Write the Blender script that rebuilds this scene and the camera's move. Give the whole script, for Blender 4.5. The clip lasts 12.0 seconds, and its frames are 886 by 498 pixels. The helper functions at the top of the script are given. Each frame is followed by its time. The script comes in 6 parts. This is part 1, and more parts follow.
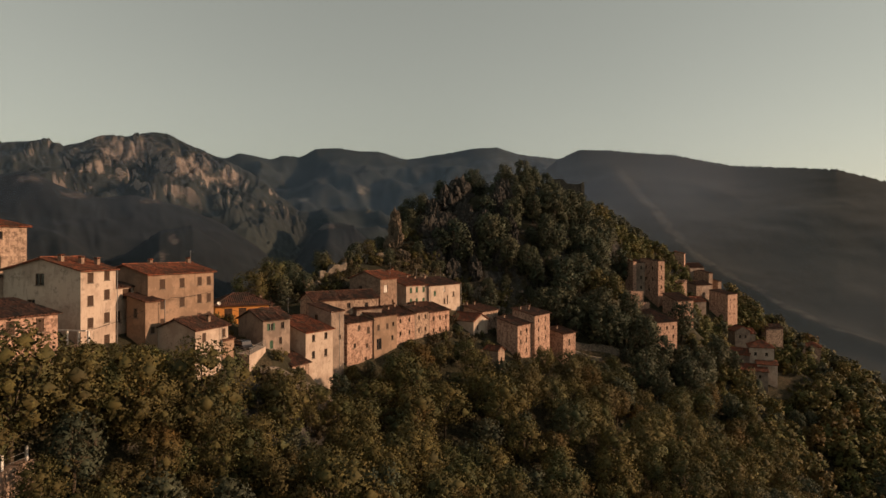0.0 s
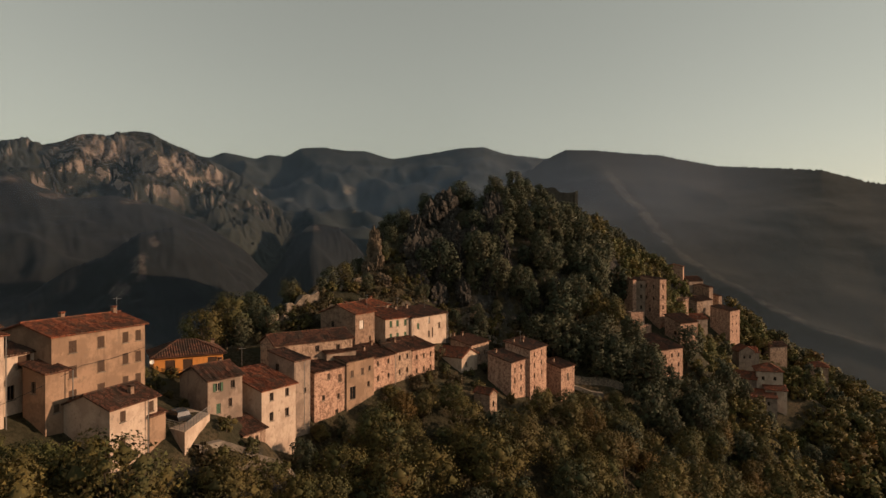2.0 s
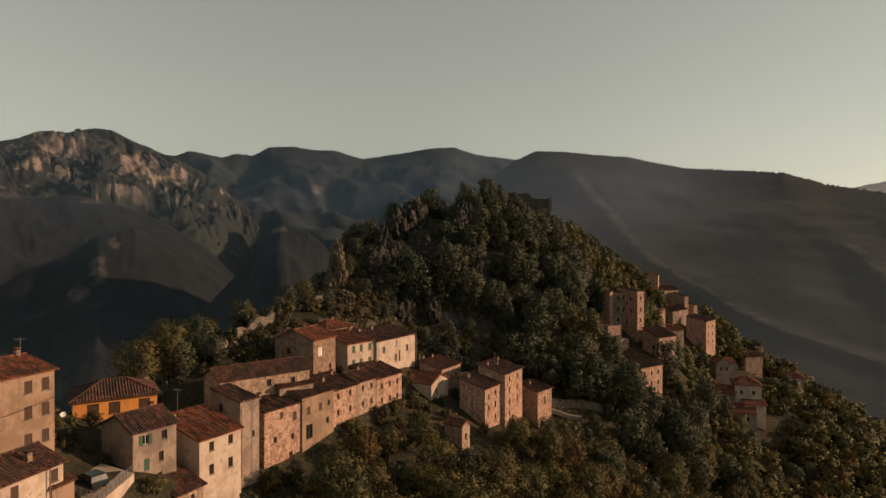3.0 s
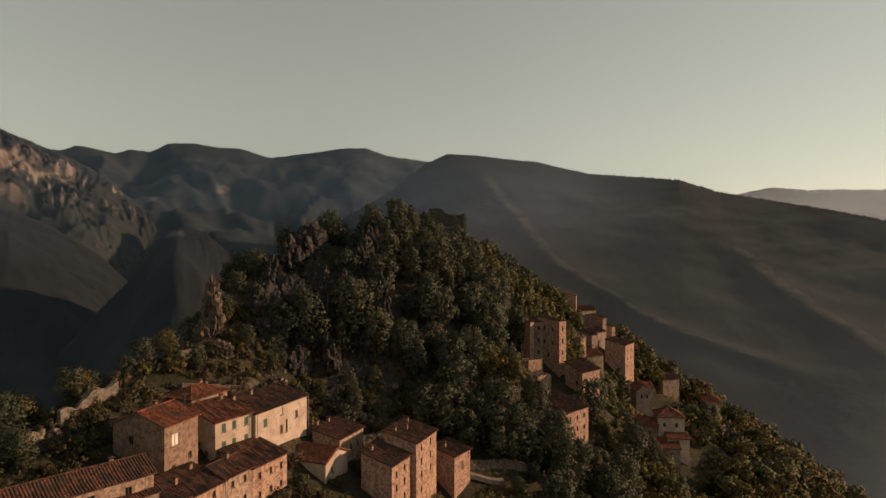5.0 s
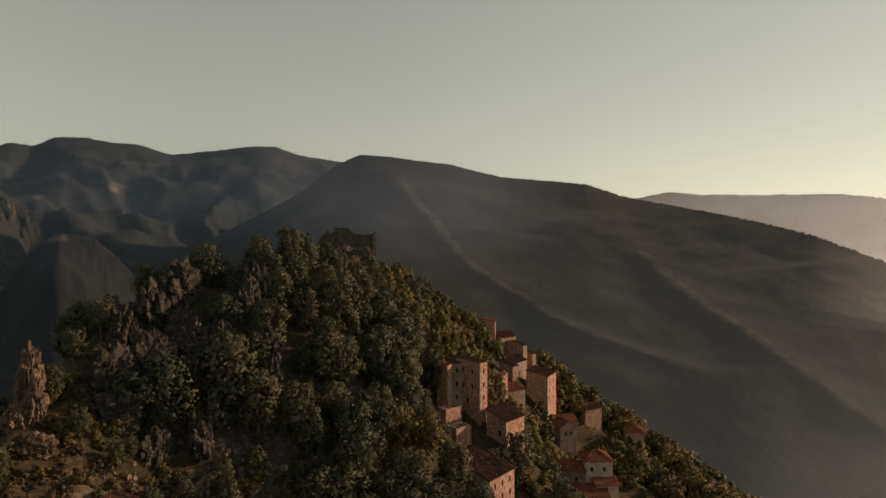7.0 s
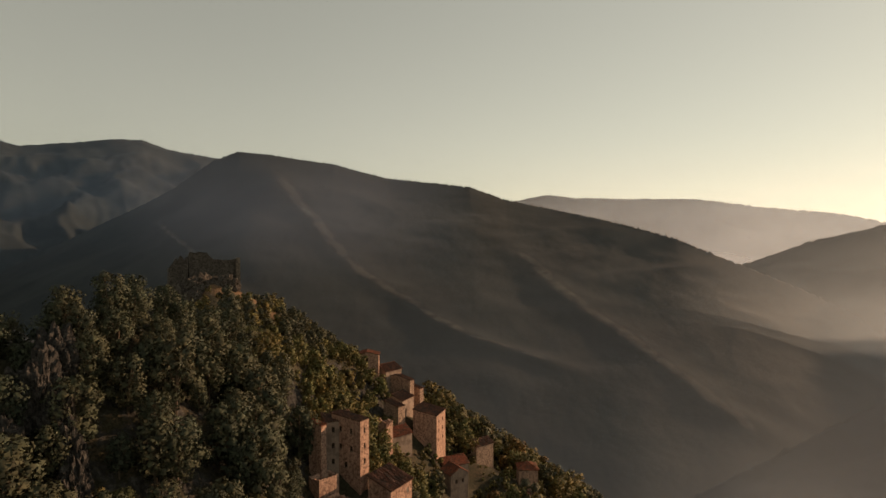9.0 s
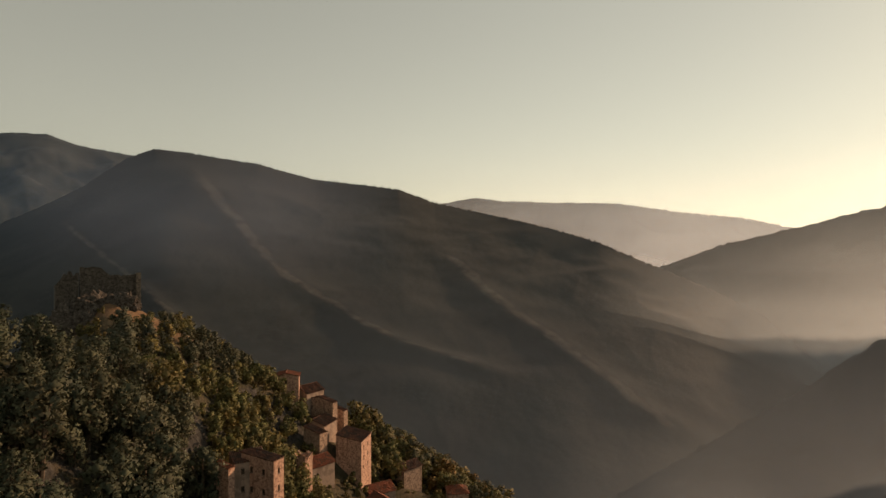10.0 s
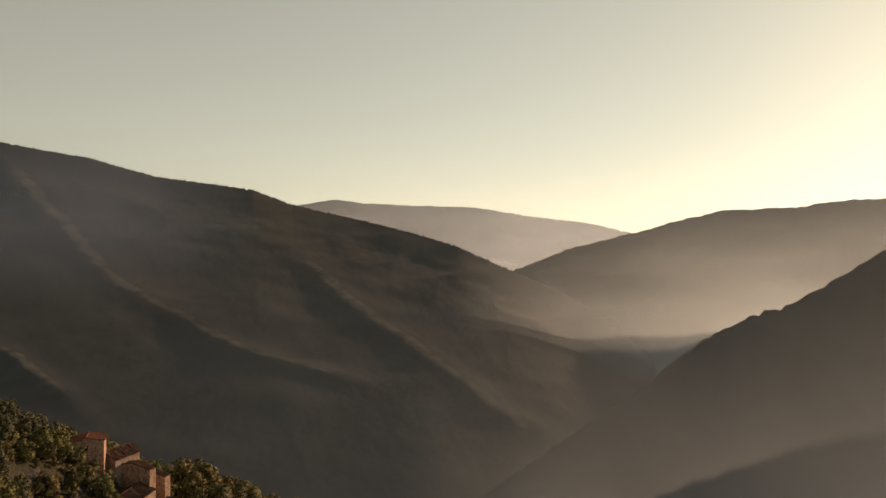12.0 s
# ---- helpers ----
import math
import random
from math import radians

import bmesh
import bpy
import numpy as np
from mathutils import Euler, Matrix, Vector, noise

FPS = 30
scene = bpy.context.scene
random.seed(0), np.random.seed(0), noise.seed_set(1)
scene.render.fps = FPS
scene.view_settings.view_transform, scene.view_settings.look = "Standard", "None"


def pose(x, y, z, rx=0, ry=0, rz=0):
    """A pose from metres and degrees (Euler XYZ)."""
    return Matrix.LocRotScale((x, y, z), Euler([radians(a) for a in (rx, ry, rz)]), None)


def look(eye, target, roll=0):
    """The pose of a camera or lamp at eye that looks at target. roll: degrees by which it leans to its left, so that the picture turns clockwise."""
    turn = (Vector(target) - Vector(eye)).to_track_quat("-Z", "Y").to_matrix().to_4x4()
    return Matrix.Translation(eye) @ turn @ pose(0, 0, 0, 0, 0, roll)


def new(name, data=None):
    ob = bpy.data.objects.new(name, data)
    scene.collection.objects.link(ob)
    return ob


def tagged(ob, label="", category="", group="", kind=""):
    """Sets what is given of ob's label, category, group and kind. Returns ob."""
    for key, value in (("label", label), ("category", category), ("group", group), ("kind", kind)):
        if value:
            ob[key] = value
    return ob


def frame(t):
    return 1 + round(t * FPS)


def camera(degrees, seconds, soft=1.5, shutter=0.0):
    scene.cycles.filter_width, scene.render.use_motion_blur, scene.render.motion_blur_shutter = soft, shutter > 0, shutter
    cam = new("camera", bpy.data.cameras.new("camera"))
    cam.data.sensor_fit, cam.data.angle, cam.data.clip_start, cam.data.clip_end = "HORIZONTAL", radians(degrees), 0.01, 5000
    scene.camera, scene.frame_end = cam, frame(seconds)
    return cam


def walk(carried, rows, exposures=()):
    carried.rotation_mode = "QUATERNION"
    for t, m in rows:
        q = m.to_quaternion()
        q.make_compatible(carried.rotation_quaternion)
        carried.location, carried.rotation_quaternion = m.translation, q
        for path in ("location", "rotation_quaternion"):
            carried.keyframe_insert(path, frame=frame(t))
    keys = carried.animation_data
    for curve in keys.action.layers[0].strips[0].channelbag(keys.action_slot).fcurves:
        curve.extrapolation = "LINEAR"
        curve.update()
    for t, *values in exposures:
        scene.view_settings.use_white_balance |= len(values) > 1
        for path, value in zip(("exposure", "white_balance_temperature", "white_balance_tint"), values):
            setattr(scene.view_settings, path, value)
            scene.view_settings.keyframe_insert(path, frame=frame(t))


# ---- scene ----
cam = camera(71.5, 12.0, soft=1.5)

PATH = [
    (0, (0.117, -46.777, 46.535), (-0.226, -44.807, 46.533), 0.1),
    (0.5, (-0.476, -43.347, 47.944), (-0.813, -41.376, 47.941), 0.1),
    (1, (-0.99, -39.18, 49.52), (-1.323, -37.208, 49.517), 0.0),
    (1.5, (-1.63, -34.637, 51.141), (-1.948, -32.663, 51.136), 0.0),
    (2, (-2.242, -29.745, 52.739), (-2.543, -27.768, 52.734), 0.0),
    (2.5, (-2.739, -24.659, 54.392), (-3.018, -22.678, 54.387), -0.0),
    (3, (-3.37, -18.994, 56.161), (-3.576, -17.005, 56.156), 0.0),
    (5, (-3.278, 3.065, 63.718), (-3.199, 5.063, 63.716), 0.0),
    (5.5, (-2.675, 8.526, 65.764), (-2.528, 10.52, 65.762), -0.0),
    (6, (-2.005, 14.083, 67.826), (-1.788, 16.071, 67.825), -0.1),
    (6.5, (-1.152, 19.892, 70.001), (-0.866, 21.871, 69.999), -0.1),
    (7, (-0.144, 25.971, 72.208), (0.213, 27.938, 72.207), -0.1),
    (9, (6.379, 47.767, 80.955), (7.094, 49.635, 80.952), -0.2),
    (9.5, (8.684, 52.978, 82.725), (9.506, 54.802, 82.724), -0.1),
    (10, (11.211, 58.05, 84.59), (12.137, 59.823, 84.592), -0.1),
    (10.5, (14.132, 62.896, 86.616), (15.159, 64.612, 86.621), 0.1),
    (11, (17.497, 67.46, 88.711), (18.625, 69.112, 88.72), 0.1),
    (11.5, (21.113, 71.838, 90.809), (22.328, 73.426, 90.816), -0.1),
    (12, (24.827, 76.168, 92.918), (26.125, 77.689, 92.924), -0.1),
]
walk(cam, [(t, look(eye, target, roll)) for t, eye, target, roll in PATH],
     [(0, 0, 6500, 10), (5, 0, 6560, 10), (7, 0.03, 6650, 10.5), (9, 0.1, 6850, 11.5), (12, 0.14, 6950, 11)])

# ---- world, sun and exposure ----
SUN_AZ, SUN_EL = 81.0, 15.0          # degrees clockwise from +y, and above the horizon
sun_way = Vector((math.sin(radians(SUN_AZ)) * math.cos(radians(SUN_EL)), math.cos(radians(SUN_AZ)) * math.cos(radians(SUN_EL)), math.sin(radians(SUN_EL))))
world = bpy.data.worlds.new("sky")
scene.world = world
world.use_nodes = True
wn = world.node_tree.nodes
sky = wn.new("ShaderNodeTexSky")
sky.sky_type = "NISHITA"
sky.sun_disc = False
sky.sun_elevation, sky.sun_rotation = radians(SUN_EL), radians(SUN_AZ)
sky.air_density, sky.dust_density, sky.ozone_density, sky.altitude = 1.0, 0.32, 0.3, 800
soft_sky = wn.new("ShaderNodeHueSaturation")
soft_sky.inputs["Saturation"].default_value = 0.47
even = wn.new("ShaderNodeGamma")              # a hazy morning sky: less contrast from side to side
even.inputs["Gamma"].default_value = 0.72
warm = wn.new("ShaderNodeMix")
warm.data_type, warm.blend_type = "RGBA", "MULTIPLY"
warm.inputs[0].default_value, warm.inputs[7].default_value = 1.0, (1.01, 0.935, 0.74, 1)
world.node_tree.links.new(sky.outputs[0], even.inputs[0])
world.node_tree.links.new(even.outputs[0], soft_sky.inputs["Color"])
world.node_tree.links.new(soft_sky.outputs[0], warm.inputs[6])
world.node_tree.links.new(warm.outputs[2], wn["Background"].inputs[0])
wn["Background"].inputs[1].default_value = 0.178
sun = new("sun", bpy.data.lights.new("sun", "SUN"))
sun.data.energy, sun.data.angle, sun.data.color = 4.9, radians(0.6), (1.0, 0.64, 0.4)
sun.matrix_basis = look(sun_way * 300, (0, 0, 0))


# ---- materials ----
def material(name, rough=0.9):
    m = bpy.data.materials.new(name)
    m.use_nodes = True
    b = m.node_tree.nodes["Principled BSDF"]
    b.inputs["Roughness"].default_value = rough
    b.inputs["Specular IOR Level"].default_value = 0.2
    return m, m.node_tree.nodes, m.node_tree.links, b


def ramp(nodes, links, value, stops):
    r = nodes.new("ShaderNodeValToRGB")
    while len(r.color_ramp.elements) < len(stops):
        r.color_ramp.elements.new(0.5)
    for e, (at, c) in zip(r.color_ramp.elements, stops):
        e.position, e.color = at, (*c, 1) if len(c) == 3 else c
    links.new(value, r.inputs[0])
    return r.outputs[0]


def noise_node(nodes, links, co, scale, detail=5, rough=0.6):
    n = nodes.new("ShaderNodeTexNoise")
    n.inputs["Scale"].default_value, n.inputs["Detail"].default_value, n.inputs["Roughness"].default_value = scale, detail, rough
    links.new(co, n.inputs["Vector"])
    return n.outputs["Fac"]


def mix(nodes, links, fac, a, b, mode="MIX"):
    n = nodes.new("ShaderNodeMix")
    n.data_type, n.blend_type = "RGBA", mode
    for socket, v in ((n.inputs[0], fac), (n.inputs[6], a), (n.inputs[7], b)):
        if isinstance(v, (int, float)):
            socket.default_value = v
        elif isinstance(v, tuple):
            socket.default_value = (*v, 1)
        else:
            links.new(v, socket)
    return n.outputs[2]


def bump(nodes, links, bsdf, height, strength, distance):
    n = nodes.new("ShaderNodeBump")
    n.inputs["Strength"].default_value, n.inputs["Distance"].default_value = strength, distance
    links.new(height, n.inputs["Height"])
    links.new(n.outputs[0], bsdf.inputs["Normal"])


def where(nodes):
    return nodes.new("ShaderNodeNewGeometry").outputs["Position"]


def plaster(name, base, stain, patch):
    m, n, l, b = material(name, 0.92)
    co = where(n)
    big = noise_node(n, l, co, 0.3, 7, 0.68)
    mid = noise_node(n, l, co, 0.9, 8, 0.72)
    fine = noise_node(n, l, co, 3.4, 7, 0.72)
    tall = n.new("ShaderNodeMapping")
    tall.inputs["Scale"].default_value = (1.5, 1.5, 0.3)
    l.new(co, tall.inputs[0])
    streak = noise_node(n, l, tall.outputs[0], 1.0, 6, 0.75)
    c = mix(n, l, ramp(n, l, big, [(0.45, (0, 0, 0)), (0.56, (1, 1, 1))]), base, stain)
    c = mix(n, l, ramp(n, l, streak, [(0.54, (0, 0, 0)), (0.7, (0.7, 0.7, 0.7))]), c, tuple(x * 0.62 for x in stain))
    c = mix(n, l, ramp(n, l, mid, [(0.57, (0, 0, 0)), (0.62, (0.75, 0.75, 0.75))]), c, tuple(x * 0.6 for x in patch))
    c = mix(n, l, ramp(n, l, mid, [(0.36, (0.5, 0.5, 0.5)), (0.41, (0, 0, 0))]), c, tuple(min(1, x * 1.15) for x in base))
    c = mix(n, l, ramp(n, l, fine, [(0.55, (0, 0, 0)), (0.68, (0.55, 0.55, 0.55))]), c, tuple(x * 0.7 for x in patch))
    l.new(c, b.inputs["Base Color"])
    bump(n, l, b, fine, 0.6, 0.06)
    return m


def rubble(name, light, dark, mortar, size=2.6):
    m, n, l, b = material(name, 0.95)
    co = where(n)
    v = n.new("ShaderNodeTexVoronoi")
    v.inputs["Scale"].default_value = size
    flat = n.new("ShaderNodeMapping")
    flat.inputs["Scale"].default_value = (1, 1, 1.7)
    l.new(co, flat.inputs[0])
    l.new(flat.outputs[0], v.inputs["Vector"])
    grey = n.new("ShaderNodeRGBToBW")
    l.new(v.outputs["Color"], grey.inputs[0])
    big = noise_node(n, l, co, 0.3, 5)
    c = ramp(n, l, grey.outputs[0], [(0.2, dark), (0.8, light)])
    c = mix(n, l, ramp(n, l, v.outputs["Distance"], [(0.45, (0, 0, 0)), (0.65, (1, 1, 1))]), c, mortar)
    c = mix(n, l, ramp(n, l, big, [(0.5, (0, 0, 0)), (0.58, (0.9, 0.9, 0.9))]), c, mortar)
    tall = n.new("ShaderNodeMapping")
    tall.inputs["Scale"].default_value = (1.3, 1.3, 0.22)
    l.new(co, tall.inputs[0])
    worn = noise_node(n, l, tall.outputs[0], 0.9, 6, 0.7)
    blotch = noise_node(n, l, co, 1.5, 8, 0.78)
    c = mix(n, l, ramp(n, l, blotch, [(0.5, (0, 0, 0)), (0.57, (0.85, 0.85, 0.85))]), c, tuple(x * 0.6 for x in dark))
    c = mix(n, l, ramp(n, l, blotch, [(0.36, (0.6, 0.6, 0.6)), (0.44, (0, 0, 0))]), c, tuple(min(1, x * 1.2) for x in light))
    c = mix(n, l, ramp(n, l, worn, [(0.5, (0, 0, 0)), (0.66, (0.75, 0.75, 0.75))]), c, tuple(x * 0.75 for x in dark))
    c = mix(n, l, ramp(n, l, worn, [(0.28, (0.5, 0.5, 0.5)), (0.4, (0, 0, 0))]), c, tuple(min(1, x * 1.15) for x in light))
    l.new(c, b.inputs["Base Color"])
    bump(n, l, b, blotch, 0.9, 0.1)
    return m


def tiles(name, base, dark, moss):
    m, n, l, b = material(name, 0.85)
    co = where(n)
    v = n.new("ShaderNodeTexVoronoi")
    v.inputs["Scale"].default_value = 3.2
    l.new(co, v.inputs["Vector"])
    grey = n.new("ShaderNodeRGBToBW")
    l.new(v.outputs["Color"], grey.inputs[0])
    c = ramp(n, l, grey.outputs[0], [(0.15, dark), (0.6, base), (0.95, tuple(min(1, x * 1.35) for x in base))])
    c = mix(n, l, ramp(n, l, noise_node(n, l, co, 0.55, 7, 0.7), [(0.46, (0, 0, 0)), (0.58, (0.9, 0.9, 0.9))]), c, moss)
    c = mix(n, l, ramp(n, l, noise_node(n, l, co, 2.2, 6, 0.75), [(0.56, (0, 0, 0)), (0.66, (0.85, 0.85, 0.85))]), c, tuple(x * 0.45 for x in dark))
    c = mix(n, l, ramp(n, l, noise_node(n, l, co, 1.3, 6, 0.75), [(0.64, (0, 0, 0)), (0.72, (0.6, 0.6, 0.6))]), c, (0.2, 0.17, 0.13))
    l.new(c, b.inputs["Base Color"])
    bump(n, l, b, noise_node(n, l, co, 5, 4), 0.6, 0.06)
    return m


def leaves(name, shades, dry=0.5, light=2.0):
    """Foliage: a shade per tree, and a lighter or darker one per clump."""
    m, n, l, b = material(name, 0.75)
    tree = n.new("ShaderNodeObjectInfo").outputs["Random"]
    clump = n.new("ShaderNodeNewGeometry").outputs["Random Per Island"]
    spread_by = n.new("ShaderNodeMath")
    spread_by.operation = "MULTIPLY_ADD"
    l.new(noise_node(n, l, where(n), 0.13, 2), spread_by.inputs[0])
    spread_by.inputs[1].default_value = 1.6
    shift = n.new("ShaderNodeMath")
    shift.operation = "MULTIPLY_ADD"
    l.new(tree, shift.inputs[0])
    shift.inputs[1].default_value, shift.inputs[2].default_value = 0.5, -0.55
    l.new(shift.outputs[0], spread_by.inputs[2])
    c = ramp(n, l, spread_by.outputs[0], [(i / (len(shades) - 1), s) for i, s in enumerate(shades)])
    k = ramp(n, l, clump, [(0, (0.75, 0.75, 0.75)), (1, (light * 0.78, light * 0.78, light * 0.7))])
    c = mix(n, l, 1.0, c, k, "MULTIPLY")
    patch = noise_node(n, l, where(n), 0.09, 3)
    c = mix(n, l, ramp(n, l, patch, [(0.5, (0, 0, 0)), (0.7, (dry, dry, dry))]), c, (0.078, 0.062, 0.03))
    l.new(c, b.inputs["Base Color"])
    glow = n.new("ShaderNodeBsdfTranslucent")      # light through the leaves
    l.new(c, glow.inputs["Color"])
    both = n.new("ShaderNodeMixShader")
    both.inputs[0].default_value = 0.18
    l.new(b.outputs[0], both.inputs[1])
    l.new(glow.outputs[0], both.inputs[2])
    l.new(both.outputs[0], n["Material Output"].inputs["Surface"])
    return m


def plain(name, colour, rough=0.7, metal=0.0):
    m, n, l, b = material(name, rough)
    c = mix(n, l, noise_node(n, l, where(n), 2.5, 5), tuple(x * 0.75 for x in colour), tuple(min(1, x * 1.2) for x in colour))
    l.new(c, b.inputs["Base Color"])
    b.inputs["Metallic"].default_value = metal
    return m


def earth(name):
    m, n, l, b = material(name, 1.0)
    co = where(n)
    c = ramp(n, l, noise_node(n, l, co, 0.12, 8, 0.65), [(0.3, (0.03, 0.03, 0.017)), (0.5, (0.05, 0.044, 0.026)), (0.7, (0.1, 0.07, 0.042))])
    c = mix(n, l, ramp(n, l, noise_node(n, l, co, 1.8, 6), [(0.44, (0, 0, 0)), (0.58, (0.85, 0.85, 0.85))]), c, (0.022, 0.021, 0.011))
    split = n.new("ShaderNodeSeparateXYZ")
    l.new(n.new("ShaderNodeNewGeometry").outputs["Normal"], split.inputs[0])
    steep = n.new("ShaderNodeMath")
    steep.operation = "MULTIPLY_ADD"
    l.new(noise_node(n, l, co, 0.35, 7, 0.7), steep.inputs[0])
    steep.inputs[1].default_value = 0.5
    l.new(split.outputs["Z"], steep.inputs[2])
    tall = n.new("ShaderNodeMapping")
    tall.inputs["Scale"].default_value = (1, 1, 0.3)
    l.new(co, tall.inputs[0])
    stone = ramp(n, l, noise_node(n, l, tall.outputs[0], 1.1, 8, 0.7), [(0.38, (0.018, 0.017, 0.015)), (0.54, (0.045, 0.042, 0.038)), (0.72, (0.11, 0.1, 0.088))])
    place = n.new("ShaderNodeSeparateXYZ")
    l.new(co, place.inputs[0])
    aloft = n.new("ShaderNodeMapRange")
    aloft.inputs["From Min"].default_value, aloft.inputs["From Max"].default_value = 56, 63
    l.new(place.outputs["Z"], aloft.inputs["Value"])
    straw = ramp(n, l, noise_node(n, l, co, 0.8, 6, 0.7), [(0.35, (0.09, 0.055, 0.03)), (0.65, (0.19, 0.115, 0.062))])
    back = n.new("ShaderNodeMapRange")
    back.inputs["From Min"].default_value, back.inputs["From Max"].default_value = 232, 244
    l.new(place.outputs["Y"], back.inputs["Value"])
    meadow = mix(n, l, 1.0, aloft.outputs[0], back.outputs[0], "MULTIPLY")
    c = mix(n, l, meadow, c, straw)                                 # dry summit meadow
    c = mix(n, l, ramp(n, l, steep.outputs[0], [(0.84, (1, 1, 1)), (0.9, (0, 0, 0))]), c, stone)
    l.new(c, b.inputs["Base Color"])
    bump(n, l, b, noise_node(n, l, co, 1.0, 8, 0.7), 0.8, 0.4)
    return m


def spread_ramp(n, l, value, lo, hi, most):
    r = n.new("ShaderNodeMapRange")
    r.interpolation_type = "SMOOTHSTEP"
    for k, v in (("From Min", lo), ("From Max", hi), ("To Min", 0.0), ("To Max", most)):
        r.inputs[k].default_value = v
    l.new(value, r.inputs["Value"])
    return r.outputs[0]


def wooded(name, low, high, rock, rock_from, clearing=0.66, rock_low=-300, soil=1.0):
    """Wooded mountain side: crowns some metres wide, clearings, and bare rock where it is steep."""
    m, n, l, b = material(name, 1.0)
    co = where(n)
    v = n.new("ShaderNodeTexVoronoi")
    v.inputs["Scale"].default_value = 0.075
    l.new(co, v.inputs["Vector"])
    grey = n.new("ShaderNodeRGBToBW")
    l.new(v.outputs["Color"], grey.inputs[0])
    c = ramp(n, l, grey.outputs[0], [(0.1, low), (0.9, high)])
    big = noise_node(n, l, co, 0.0035, 6, 0.6)
    c = mix(n, l, ramp(n, l, big, [(0.42, (0, 0, 0)), (0.6, (0.6, 0.6, 0.6))]), c, tuple(x * 1.5 for x in high))
    c = mix(n, l, ramp(n, l, noise_node(n, l, co, 0.006, 7, 0.7), [(clearing, (0, 0, 0)), (clearing + 0.05, (0.8, 0.8, 0.8))]), c, (0.16, 0.12, 0.075))
    up = n.new("ShaderNodeSeparateXYZ")
    l.new(n.new("ShaderNodeNewGeometry").outputs["Normal"], up.inputs[0])
    rough_up = n.new("ShaderNodeMath")
    rough_up.operation = "MULTIPLY_ADD"
    l.new(noise_node(n, l, co, 0.035, 7, 0.75), rough_up.inputs[0])
    rough_up.inputs[1].default_value = 0.5
    l.new(up.outputs["Z"], rough_up.inputs[2])
    stone = mix(n, l, noise_node(n, l, co, 0.03, 8, 0.7), tuple(x * 0.55 for x in rock), rock)
    bare = ramp(n, l, rough_up.outputs[0], [(rock_from, (1, 1, 1)), (rock_from + 0.07, (0, 0, 0))])
    place = n.new("ShaderNodeSeparateXYZ")
    l.new(co, place.inputs[0])
    aloft = n.new("ShaderNodeMapRange")
    aloft.inputs["From Min"].default_value, aloft.inputs["From Max"].default_value = rock_low, rock_low + 160
    l.new(place.outputs["Z"], aloft.inputs["Value"])
    bare = mix(n, l, 1.0, bare, aloft.outputs[0], "MULTIPLY")
    c = mix(n, l, bare, c, stone)
    bald = n.new("ShaderNodeAttribute")
    bald.attribute_name = "bald"
    tall = n.new("ShaderNodeMapping")
    tall.inputs["Scale"].default_value = (1, 1, 0.4)
    l.new(co, tall.inputs[0])
    strata = noise_node(n, l, tall.outputs[0], 0.02, 9, 0.75)
    patchy = n.new("ShaderNodeMath")
    patchy.operation = "MULTIPLY_ADD"
    l.new(strata, patchy.inputs[0])
    patchy.inputs[1].default_value = 2.4
    l.new(bald.outputs["Fac"], patchy.inputs[2])
    face = ramp(n, l, noise_node(n, l, tall.outputs[0], 0.045, 9, 0.78), [(0.36, tuple(x * 0.22 for x in rock)), (0.5, tuple(x * 0.65 for x in rock)), (0.66, rock)])
    c = mix(n, l, spread_ramp(n, l, patchy.outputs[0], 1.75, 2.2, soil), c, face)
    l.new(c, b.inputs["Base Color"])
    bump(n, l, b, v.outputs["Distance"], 0.18, -1.6)
    return m


CREAM = plaster("cream_plaster", (0.5, 0.395, 0.315), (0.4, 0.305, 0.24), (0.42, 0.33, 0.265))
WHITE = plaster("white_paint", (0.75, 0.7, 0.64), (0.6, 0.55, 0.5), (0.66, 0.62, 0.57))
TAN = plaster("tan_plaster", (0.31, 0.207, 0.143), (0.22, 0.146, 0.1), (0.33, 0.235, 0.172))
GREYISH = plaster("grey_plaster", (0.31, 0.235, 0.185), (0.2, 0.15, 0.12), (0.26, 0.205, 0.165))
ORANGE = plaster("orange_plaster", (0.62, 0.26, 0.07), (0.55, 0.23, 0.065), (0.58, 0.25, 0.08))
STONE = rubble("rubble_stone", (0.5, 0.355, 0.265), (0.23, 0.155, 0.115), (0.38, 0.27, 0.2), 2.4)
PINKSTONE = rubble("pink_rubble_stone", (0.55, 0.35, 0.257), (0.25, 0.148, 0.108), (0.43, 0.28, 0.207), 2.4)
# Castle rubble and its rock, darkened to put the shade side into the colour.
SHADESTONE = rubble("shaded_rubble_stone", (0.13, 0.112, 0.095), (0.05, 0.043, 0.037), (0.085, 0.073, 0.062), 1.6)
RED_TILE = tiles("red_clay_tiles", (0.215, 0.07, 0.036), (0.11, 0.036, 0.022), (0.08, 0.046, 0.031))
BROWN_TILE = tiles("weathered_clay_tiles", (0.115, 0.05, 0.032), (0.048, 0.025, 0.018), (0.042, 0.031, 0.024))
TIMBER = plain("dark_timber", (0.11, 0.07, 0.045), 0.7)
SHUTTER_BROWN = plain("brown_shutter_paint", (0.072, 0.044, 0.03), 0.6)
SHUTTER_GREEN = plain("green_shutter_paint", (0.05, 0.1, 0.06), 0.6)
FRAME_PALE = plain("pale_window_frame", (0.42, 0.36, 0.3), 0.6)
GLASS = material("window_glass", 0.12)[0]
GLASS.node_tree.nodes["Principled BSDF"].inputs["Base Color"].default_value = (0.015, 0.016, 0.018, 1)
